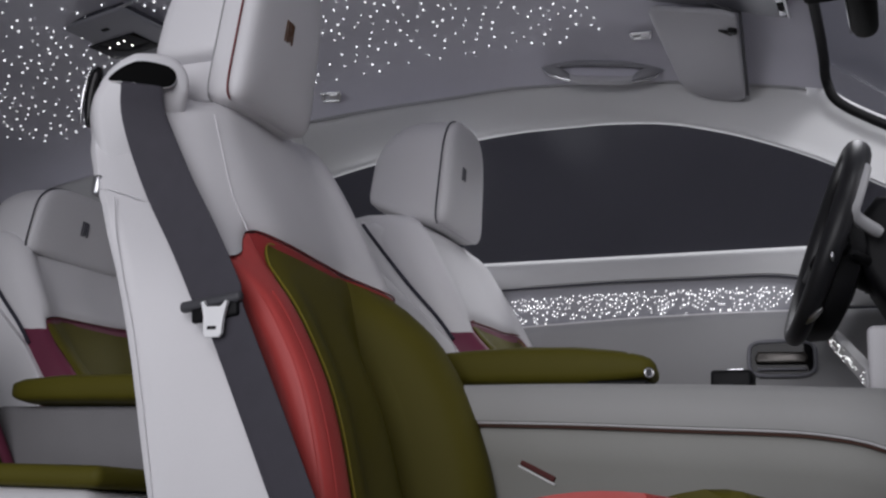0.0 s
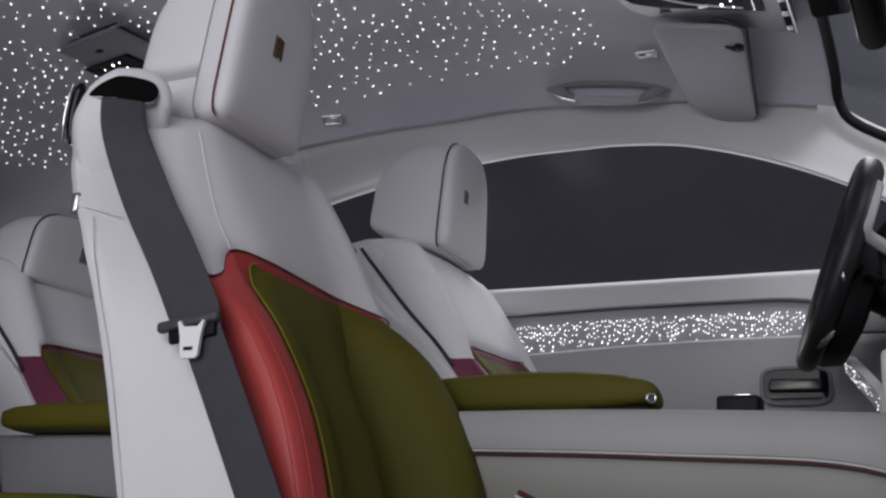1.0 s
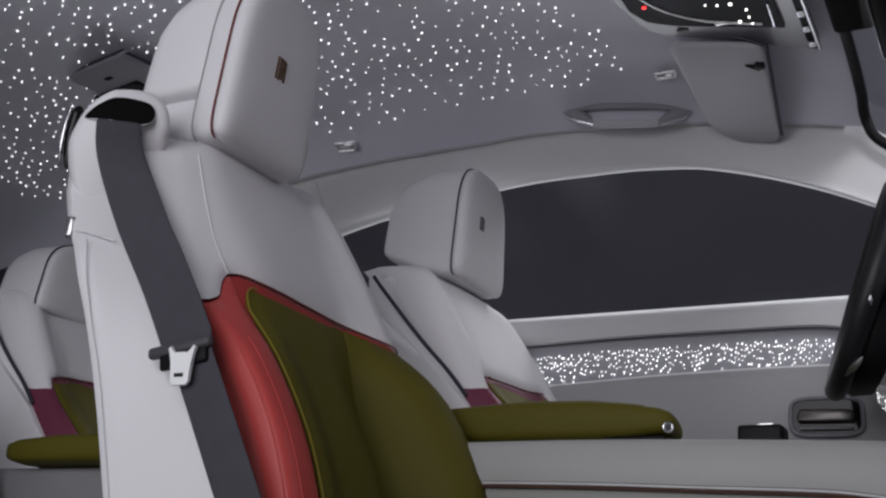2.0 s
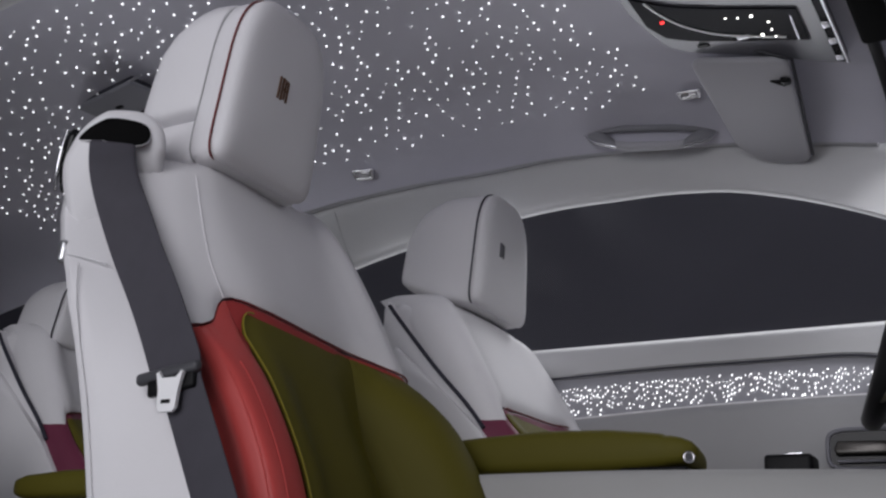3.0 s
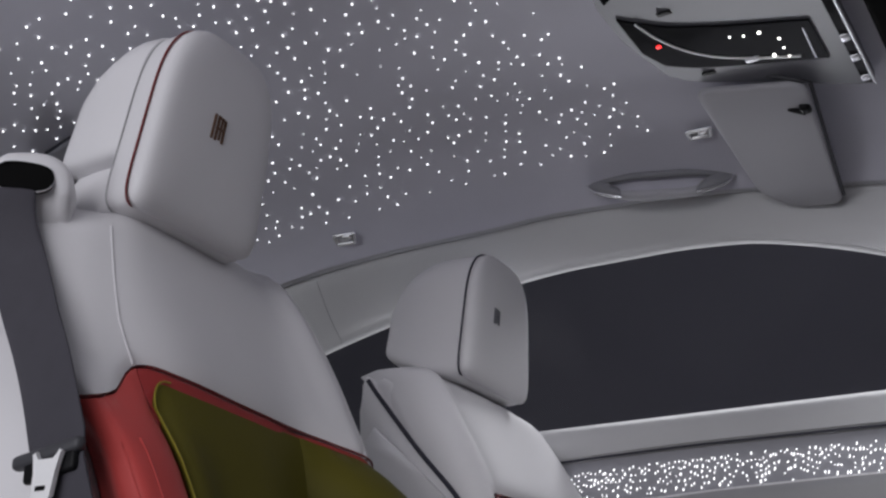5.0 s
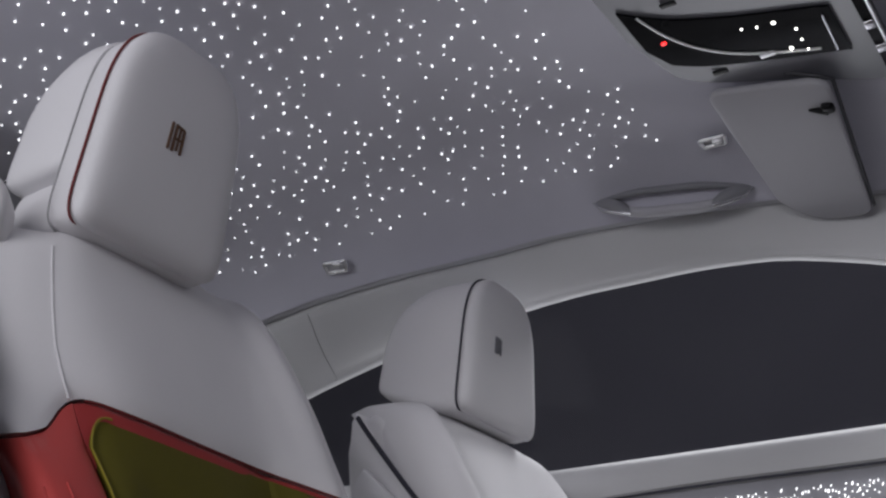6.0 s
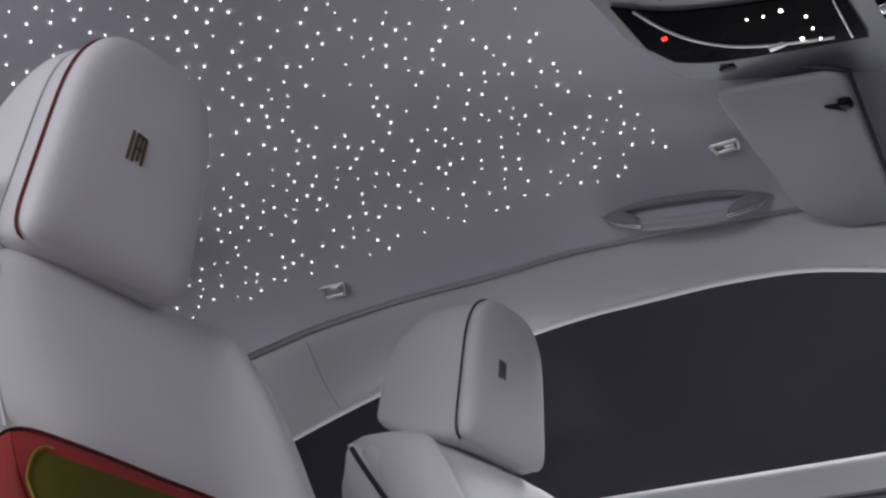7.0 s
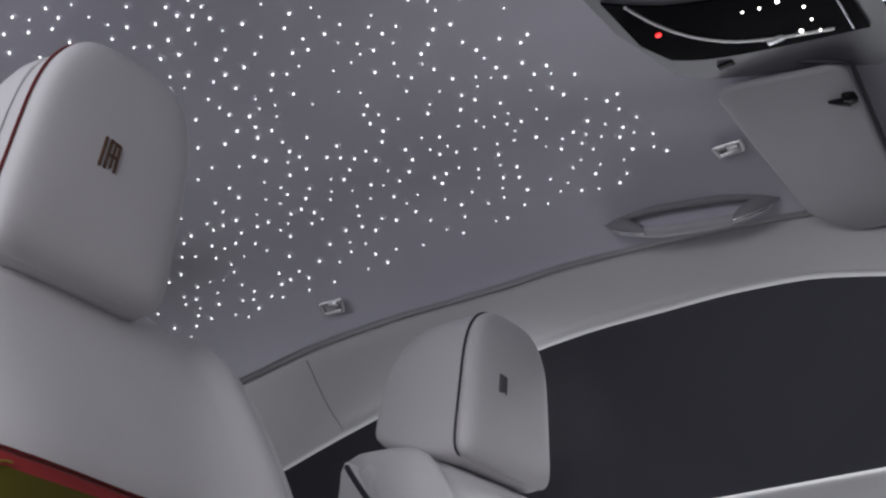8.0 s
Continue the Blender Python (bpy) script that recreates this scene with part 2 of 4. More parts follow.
# window top edge: (x, y, z)
win_y = curve([(-2.2, 2.40), (-1.6, 2.44), (-1.3, 2.48), (-1.04, 2.52), (-0.74, 2.555), (-0.45, 2.54), (-0.21, 2.52), (0.12, 2.57)])
win_z = curve([(-1.75, 1.335), (-1.6, 1.375), (-1.45, 1.425), (-1.33, 1.462), (-1.2, 1.492), (-1.04, 1.523), (-0.89, 1.541), (-0.75, 1.545), (-0.6, 1.532), (-0.45, 1.492), (-0.31, 1.435), (-0.21, 1.385), (-0.1, 1.325), (0.0, 1.275), (0.12, 1.20)])
RAIL_X = [-1.75 + i * (1.53 / 40) for i in range(40)] + [-0.23 + i * 0.02 for i in range(18)]
pillar_y = curve([(-0.26, CY + roof_half(-0.26)), (-0.23, 2.502), (-0.18, 2.507), (-0.107, 2.515), (0.0, 2.53), (0.14, 2.55)])
pillar_z = curve([(-0.26, roof_at(-0.26, CY + roof_half(-0.26))), (-0.236, 1.549), (-0.219, 1.531), (-0.180, 1.497), (-0.107, 1.453), (0.0, 1.395), (0.14, 1.32)])


def rail_row(x, side):
    yg, zg = CY + roof_half(x), roof_at(x, CY + roof_half(x))
    if x > -0.26:
        yg, zg = pillar_y(x), pillar_z(x)
    yw, zw = win_y(x), win_z(x)
    pts = [(yg + 0.022, zg + 0.022), (yg + 0.024, zg + 0.008), (yg + 0.029, zg - 0.005)]
    for k in range(1, 7):
        t = k / 7
        pts.append((yg + 0.029 + (yw - yg - 0.029) * t, zg - 0.004 + (zw - zg + 0.004) * t - 0.012 * math.sin(math.pi * t)))
    pts += [(yw - 0.004, zw + 0.003), (yw, zw), (yw + 0.02, zw + 0.002), (yw + 0.03, zw + 0.02)]
    return [(x, CY + side * (y - CY), z) for y, z in pts]


rail = part("roof_rail_trim", sheet([rail_row(x, 1) for x in RAIL_X], lambda p: Vector((0, 0.02, 0.02))), TRIM)
tagged(rail, "pale suede trim along the roof rail and windscreen pillar", "trim", kind="structure")
# greyer tube stands in for the soft shade where headliner meets rail
groove = part("rail_groove", tube([(x, CY + roof_half(x) + 0.013, roof_at(x, CY + roof_half(x)) + 0.014) for x in RAIL_X if x < -0.25], 0.014, 8), material("gap_shade", (0.54, 0.54, 0.57), 0.95, grain=900, spread=0.05, spec=0.1))
tagged(groove, "dark shadow gap between headliner and roof rail trim", "gap", kind="structure")
rows = [[(x, CY - 0.60, roof_at(x, CY - 0.60) + 0.012), (x, CY - 0.605, roof_at(x, CY - 0.60) - 0.01), (x, CY - 0.63, roof_at(x, CY - 0.60) - 0.03), (x, CY - 0.66, roof_at(x, CY - 0.60) - 0.035)] for x in ROOF_X]
tagged(part("roof_rail_trim", sheet(rows, Vector((0, -0.01, 0.03))), TRIM), "pale suede trim along the roof rail over the open door", "trim", kind="structure")
plain("car_floor_pan", (-1.1, CY, 0.38), (3.4, 1.22, 0.12), CARPET, "grey carpeted car floor", "floor")

# ---------------------------------------------------------------- far door with its light-dotted panel
DOOR_X0, DOOR_X1 = -1.22, 0.04
door = thing("car_door", "closed car door trimmed in white leather with tiny lights", "door", (-0.7, 2.62, 0.45))


def local(bm, ob):
    bmesh.ops.translate(bm, verts=bm.verts, vec=-Vector(ob.location))
    return bm


def dpart(name, bm, mat, label="", parent=None, smooth=True):
    return part(name, local(bm, door), mat, parent or door, label, smooth)


star_low = curve([(-1.22, 1.062), (-0.91, 1.077), (-0.77, 1.084), (-0.64, 1.090), (-0.36, 1.095), (-0.2, 1.094)])
star_top = curve([(-1.22, 1.160), (-0.97, 1.166), (-0.66, 1.173), (-0.4, 1.173), (-0.33, 1.170), (-0.28, 1.158), (-0.24, 1.125), (-0.21, 1.095)])
N = 40
DX = [DOOR_X0 + i * (DOOR_X1 - DOOR_X0) / N for i in range(N + 1)]
rows = [[(x, 2.606, star_top(x) + 0.004), (x, 2.600, star_top(x) + 0.010), (x, 2.602, 1.20), (x, 2.608, 1.225), (x, 2.622, 1.241), (x, 2.640, 1.248), (x, 2.665, 1.250), (x, 2.69, 1.246), (x, 2.71, 1.235)] for x in DX]
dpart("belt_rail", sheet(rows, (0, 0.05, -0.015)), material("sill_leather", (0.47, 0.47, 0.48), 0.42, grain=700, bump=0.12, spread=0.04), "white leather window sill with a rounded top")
rows = [[(x, 2.612, star_low(x) - 0.01 + (star_top(x) - star_low(x) + 0.02) * k / 6) for k in range(7)] for x in DX]
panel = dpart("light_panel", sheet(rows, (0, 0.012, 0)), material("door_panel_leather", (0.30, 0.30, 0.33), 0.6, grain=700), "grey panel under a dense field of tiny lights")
dpart("seam_strip", tube([(x, 2.603, star_top(x) + 0.004) for x in DX], 0.0022, 6), NAVY, "dark shadow-gap strip")
rows = [[(x, 2.612, star_low(x) + 0.001), (x, 2.600, star_low(x) + 0.003), (x, 2.590, star_low(x) - 0.003), (x, 2.586, star_low(x) - 0.02), (x, 2.600, 0.95), (x, 2.614, 0.86), (x, 2.62, 0.7), (x, 2.62, 0.45)] for x in DX]
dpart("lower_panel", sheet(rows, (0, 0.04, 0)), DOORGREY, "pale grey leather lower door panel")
dpart("ledge", tube([(x, 2.597, star_low(x) + 0.001) for x in DX if x < -0.27], 0.003, 8), LEATHER, "rounded ledge under the lights")
dpart("door_skin", rbox((-0.59, 2.725, 0.82), (1.26, 0.03, 0.8), 0.008), SHELL)
# chrome door pull in a framed recess
hx, hz = -0.335, 0.993
ring = [(hx + 0.068 * math.copysign(abs(math.cos(a)) ** 0.45, math.cos(a)), hz + 0.037 * math.copysign(abs(math.sin(a)) ** 0.45, math.sin(a))) for a in [2 * math.pi * k / 40 for k in range(40)]]
cup = dpart("handle_cup", loft([[(x, 2.590, z) for x, z in ring], [(hx + (x - hx) * 0.9, 2.595, hz + (z - hz) * 0.86) for x, z in ring], [(hx + (x - hx) * 0.85, 2.599, hz + (z - hz) * 0.8) for x, z in ring]]), PIANO, "black glossy handle recess")
dpart("handle_bezel", tube([(x, 2.590, z) for x, z in ring], 0.0045, 8, True), GREY, "grey handle surround", cup)
dpart("door_handle", slab([(hx - 0.052, hz - 0.012), (hx - 0.055, hz), (hx - 0.048, hz + 0.014), (hx + 0.048, hz + 0.012), (hx + 0.055, hz), (hx + 0.05, hz - 0.013)], 2.574, 2.588, 0.005), material("dark_satin", (0.075, 0.07, 0.065), 0.25, metal=0.6, bump=0.3, grain=60), "dark satin door pull", cup)
dpart("handle_bar", tube([(hx - 0.05, 2.581, hz - 0.024), (hx + 0.05, 2.581, hz - 0.024)], 0.003, 8), GREY, "", cup)

door.location.z -= 0.007

# window pane in the far side
pane_x = [-1.75 + i * (1.80 / 36) for i in range(37)]
rows = [[(x, 2.68 + (win_y(x) + 0.02 - 2.68) * t, 1.235 + (win_z(x) + 0.012 - 1.235) * t) for t in (0, 0.33, 0.66, 1)] for x in pane_x]
win = thing("window_1", "dark tinted side window of the car", "window", (-0.9, 2.66, 1.24), kind="structure")
pane = part("pane", local(sheet(rows, (0, 0.004, 0)), win), GLASS, win)
pane.visible_shadow = False

line = [Vector(rail_row(-1.388 - 0.0045 * k, 1)[k]) + Vector((0, -0.0005, -0.0005)) for k in range(2, 11)]
tagged(part("trim_seam", tube(line, 0.0007, 6), material("joint_shade", (0.45, 0.45, 0.46), 0.9)), "thin joint across the roof rail trim", "seam", kind="structure")

# rear quarter trim behind the door, and rear bulkhead
rows = [[(x, 2.60 - 0.10 * max(0, (-1.22 - x)) ** 1.0, z) for z in (0.45, 0.8, 1.0, 1.12, 1.2, 1.235, 1.25)] for x in [-2.75 + i * 1.52 / 20 for i in range(21)]]
tagged(part("quarter_trim", sheet(rows, (0, 0.04, 0)), TRIM), "pale quarter panel beside the rear seat", "trim", kind="structure")
rows = [[(x, 2.56 + 0.10 * (x + 1.75) + (CY + roof_half(x) - 2.56 - 0.10 * (x + 1.75)) * t, 1.24 + (roof_at(x, CY + roof_half(x)) + 0.01 - 1.24) * t) for t in (0, 0.25, 0.5, 0.75, 1)] for x in [-2.25, -2.1, -1.95, -1.8, -1.70]]
tagged(part("rear_pillar", sheet(rows, (0, 0.03, 0)), TRIM), "pale suede pillar behind the side window", "trim", kind="structure")
rows = [[(x, 2.50 + 0.10 * (x + 2.25) + (CY + roof_half(x) - 2.50 - 0.10 * (x + 2.25)) * t, 1.24 + (roof_at(x, CY + roof_half(x)) + 0.01 - 1.24) * t) for t in (0, 0.5, 1)] for x in (-2.75, -2.6, -2.4, -2.25)]
tagged(part("window_2", sheet(rows, (0, 0.006, 0)), GLASS), "dark rear quarter window", "window", kind="structure")
rows = [[(x, 1.33, z) for z in (0.30, 0.7, 1.0, 1.3, roof_at(x, CY - 0.60) - 0.02)] for x in (-2.75, -2.6, -2.4, -2.2, -2.05)]
tagged(part("quarter_panel_near", sheet(rows, (0, -0.06, 0)), TRIM), "pale quarter panel behind the open door", "trim", kind="structure")
plain("rear_bulkhead", (-2.78, CY, 0.9), (0.05, 1.1, 0.9), TRIM, "pale panel behind the rear seats", "panel")

# ---------------------------------------------------------------- windscreen corner
edge = [Vector((-0.214, y, roof_at(-0.22, y) - 0.003)) for y in np.linspace(1.5, 2.44, 16)]
edge += smooth_line([(-0.216, 2.465, roof_at(-0.22, 2.465) - 0.004), (-0.215, 2.488, 1.560), (-0.205, 2.500, 1.530)] + [(x, pillar_y(x) - 0.001, pillar_z(x) + 0.008) for x in (-0.18, -0.14, -0.107, -0.05, 0.0, 0.05, 0.10)], 4)
tagged(part("windscreen_seal", tube(edge, 0.0105, 10), BLACK), "black rubber seal along the windscreen edge", "seal", kind="structure")
scr = [[(-0.225 + 0.62 * t + 0.02 * (1 - abs(u)), CY + u * (0.47 + 0.09 * t), roof_at(-0.22, CY + u * 0.40) - 0.005 - 0.44 * t) for u in (-1, -0.75, -0.5, -0.25, 0, 0.25, 0.5, 0.75, 1)] for t in (0, 0.25, 0.5, 0.75, 1)]
ws = tagged(part("windscreen", sheet(scr, (0.004, 0, 0.004)), SCREEN), "raked tinted windscreen", "windscreen", kind="structure")
ws.visible_shadow = False
mir = thing("rear_view_mirror", "black rear-view mirror hung behind the windscreen", "mirror", (-0.118, CY - 0.03, 1.505))
part("housing", rbox((0, 0.0, 0), (0.045, 0.25, 0.085), 0.02, 4), PIT, mir)
part("mirror_glass", rbox((-0.0235, 0.0, 0), (0.004, 0.225, 0.062), 0.0015), PIANO, mir, "dimmed dark mirror glass")
part("mount", rbox((-0.075, 0.14, 0.102), (0.07, 0.17, 0.030), 0.01), PIT, mir, "black mount on the windscreen")
part("stalk", tube([(0.01, 0.0, 0.02), (-0.02, 0.0, 0.08), (-0.09, 0.0, 0.12)], 0.013), BLACK, mir)


# ---------------------------------------------------------------- seats
front_in = curve([(0.42, -0.62), (0.55, -0.655), (0.60, -0.665), (0.666, -0.677), (0.78, -0.710), (0.90, -0.776), (1.008, -0.876), (1.12, -0.945), (1.19, -0.988), (1.235, -1.018), (1.262, -1.042), (1.28, -1.065)])
front_mid = curve([(0.42, -0.66), (0.55, -0.705), (0.66, -0.745), (0.78, -0.785), (0.90, -0.845), (0.96, -0.874), (1.0, -0.893), (1.06, -0.924), (1.12, -0.958), (1.19, -0.994), (1.25, -1.026), (1.28, -1.055)])
SEAM = curve([(0, 0.965), (2.7, 0.970), (3.2, 0.980), (3.42, 0.997), (3.57, 1.012), (3.76, 1.023), (4.05, 1.0265), (4.6, 1.023), (6, 1.016), (7, 1.014), (8, 1.008), (9.3, 0.995), (12, 0.975)])


INNER = {"scale": 1.0, "set_back": 0.045, "fold": 0.026, "seam": 0.0, "wing": 0.020, "turn": 1.0}


def backrest_at(p, z):
    """Local place (x, s) on the padding: p runs from the outer side (0) over the middle (6) to the inner side (12)."""
    bi, m = front_in(z), front_mid(z)
    top = min(1.0, max(0.0, (z - 1.08) / 0.2))
    bo = bi - INNER["set_back"] * (1 - top)
    k = 1 - 0.16 * top * top
    # above the side bolster the outer edge folds back into a wing that faces outwards
    f = INNER["turn"] * min(1.0, max(0.0, (z - 0.965) / 0.06))
    fold_back = lambda a, b: (a[0] + (b[0] - a[0]) * f, a[1] + (b[1] - a[1]) * f)
    line = [fold_back((0.225, bo - 0.22), (0.206, bo - 0.22)), fold_back((0.238, bo - 0.11), (0.214, bo - 0.14)), fold_back((0.228, bo - 0.035), (0.222, bo - 0.072)), fold_back((0.193 + INNER["wing"], bo - 0.6 * INNER["wing"]), (0.190, bo - 0.030)), (0.145, bo * 0.6 + m * 0.4), (0.09, m), (0.0, m - 0.002),
            (-0.086, m - 0.008 - INNER["fold"] * min(1.0, max(0.0, (0.99 - z) / 0.12))), (-0.130, bi - 0.014), (-0.172, bi), (-0.200, bi - 0.03), (-0.210, bi - 0.10), (-0.200, bi - 0.22)]
    i = min(int(p), 11)
    t = p - i
    q = [Vector(line[min(max(j, 0), 12)]) for j in (i - 1, i, i + 1, i + 2)]
    v = 0.5 * (2 * q[1] + (q[2] - q[0]) * t + (2 * q[0] - 5 * q[1] + 4 * q[2] - q[3]) * t * t + (3 * q[1] - q[0] - 3 * q[2] + q[3]) * t**3)
    return v.y, v.x * k * (INNER["scale"] if v.x < 0 else INNER.get("outer", 1.0))


def pad(p0, p1, z0, z1, cy, out, puff=0.006, lift=0.0, np_=22, nz=18, depth=0.03):
    """A stitched cushion patch of the backrest; z0, z1: functions of p."""
    rows = []
    for i in range(np_ + 1):
        a = i / np_
        p = p0 + (p1 - p0) * a
        row = []
        for j in range(nz + 1):
            b = j / nz
            z = z0(p) + (z1(p) - z0(p)) * b
            x, s = backrest_at(p, z)
            xa, sa = backrest_at(min(p + 0.15, 12), z)
            xb, sb = backrest_at(max(p - 0.15, 0), z)
            tan = Vector((xa - xb, sa - sb))
            nrm = Vector((-tan.y, tan.x)).normalized()
            edge = (1 - abs(2 * a - 1) ** 8) * (1 - abs(2 * b - 1) ** 10)
            h = (lift(a, b) if callable(lift) else lift) + puff * (edge - 0.6)
            row.append(Vector((x + nrm.x * h, cy + out * (s + nrm.y * h), z)))
        rows.append(row)
    return sheet(rows, lambda q: Vector((-depth, (cy - q.y) * 0.12, 0)))


def on_back(p, z, cy, out, lift=0.0):
    x, s = backrest_at(p, z)
    xa, sa = backrest_at(min(p + 0.15, 12), z)
    xb, sb = backrest_at(max(p - 0.15, 0), z)
    n = Vector((-(sa - sb), xa - xb)).normalized()
    return Vector((x + n.x * lift, cy + out * (s + n.y * lift), z))


def hr_outline(w, zl, zh, taper=0.0, n=64):
    """The rounded head-on outline of a headrest: a flat foot, full corners and a slightly arched top."""
    mid, half = (zl + zh) / 2, (zh - zl) / 2
    pts = []
    for k in range(n):
        a = 2 * math.pi * k / n
        c, s = math.cos(a), math.sin(a)
        if s > 0:
            y, z = w * math.copysign(abs(c) ** 0.60, c), mid + half * s ** 0.64
        else:
            y, z = w * math.copysign(abs(c) ** 0.19, c), mid - half * abs(s) ** 0.21
        pts.append((y * (1 - taper * (z - mid) / (2 * half)), z))
    return pts


def headrest(seat, cy, piping, badge, rim, zl, zh, w, dome=0.045, deep=1.0, notch=True, badge_at=0.0, badge_size=1.0, lean=0.08, taper=0.12):
    """rim: how far ahead the piped rim stands at mid height; it leans forward towards the top."""
    mid = (zl + zh) / 2

    def ring(d, width, low, high):
        return [(rim + lean * (z - mid) + d, cy + y, z) for y, z in hr_outline(width, low, high, taper)]

    def add(nm, bm, mat, lab="", under=None):
        return part(nm, local(bm, seat), mat, under or seat, lab)

    h = zh - zl
    band = [ring(d, w * k, zl + a, zh + b) for d, k, a, b in ((-0.001, 0.93, 0.012, -0.012), (-0.001, 0.985, 0.002, -0.002), (-0.006, 1.0, 0.0, 0.0), (-0.020, 1.008, 0.0, 0.002), (-0.034, 1.008, 0.001, 0.003), (-0.038, 0.99, 0.004, 0.0), (-0.039, 0.90, 0.02, -0.02))]
    # rear cushion, ending above the foot on a seat with a notch
    foot = 0.27 * h if notch else 0.0
    rise = 0.0 if notch else 0.05 * deep
    back = []
    for d, k, lo, hi in ((-0.038, 0.93, 0.012, -0.012), (-0.039, 0.985, 0.003, -0.002), (-0.044, 1.004, 0.0, 0.002), (-0.070, 1.02, 0.0, 0.005), (-0.092, 1.015, 0.0, 0.003), (-0.114, 1.0, 0.001, -0.005), (-0.134, 0.985, 0.003, -0.018), (-0.151, 0.955, 0.006, -0.040), (-0.163, 0.89, 0.012, -0.066), (-0.171, 0.77, 0.022, -0.094), (-0.175, 0.50, 0.036, -0.122), (-0.1765, 0.15, 0.05, -0.142)):
        back.append(ring(d * deep, w * k, zl + foot + lo * (1 if notch else 0.9) + rise * (abs(d) - 0.038) / 0.138, zh + hi * h / 0.27))
    if not notch:
        head = add("headrest", loft(band[:4] + back[3:]), LEATHER, "white leather headrest")
    else:
        head = add("headrest", loft(band), LEATHER, "white leather headrest")
        add("headrest_back", loft(back), LEATHER, "", head)
        add("headrest_foot", loft([ring(d, w * k, zl + a, zl + foot + 0.02) for d, k, a in ((-0.030, 0.90, 0.004), (-0.045, 0.91, 0.002), (-0.10, 0.91, 0.003), (-0.135, 0.88, 0.006), (-0.150, 0.80, 0.012), (-0.156, 0.55, 0.022))]), LEATHER, "inset white foot of the headrest", head)
    face = [(-0.002, 0.985), (0.006, 0.998), (0.014, 1.000), (0.021, 0.990), (0.028, 0.965), (0.034, 0.925), (0.038, 0.87), (0.041, 0.78), (0.043, 0.62), (0.0445, 0.40), (0.045, 0.15)]
    add("headrest_pad", loft([ring(d * dome / 0.045, w * k, mid - h / 2 * k, mid + h / 2 * k) for d, k in face]), LEATHER, "", head)
    loop = ring(-0.001, w * 1.012, zl - 0.001, zh + 0.0015)
    loop = loop[-4:] + loop[:45]          # the piping ends under the foot of the headrest
    add("headrest_piping", tube(loop, [0.0008] + [0.0018] * 46 + [0.0012, 0.0006], 6), piping, "contrast piping round the headrest", head)
    if notch:
        add("headrest_seam", tube(ring(-0.0385, w * 1.004, zl + 0.001, zh + 0.001), 0.0012, 6, True), material("seam_shade", (0.36, 0.36, 0.37), 0.8), "", head)
    bz = zl + 0.51 * h
    turn = Vector((lean, 0, 1))
    add("badge", bars((rim + lean * (bz - mid) + dome + 0.0004, cy + badge_at, bz), (0, 1, 0), turn, (0.027 * badge_size, 0.037 * badge_size), 0.0016), badge, "stitched badge of slim bars", head)
    part("headrest_post", local(rbox((rim - 0.085, cy, zl - 0.02), (0.05, 0.10, 0.09), 0.02), seat), LEATHER, seat)


SHELL_LINE = [(-0.955, 0.50), (-0.987, 0.632), (-1.005, 0.69), (-1.044, 0.825), (-1.086, 0.944), (-1.135, 1.048), (-1.169, 1.105), (-1.187, 1.175), (-1.186, 1.22)]


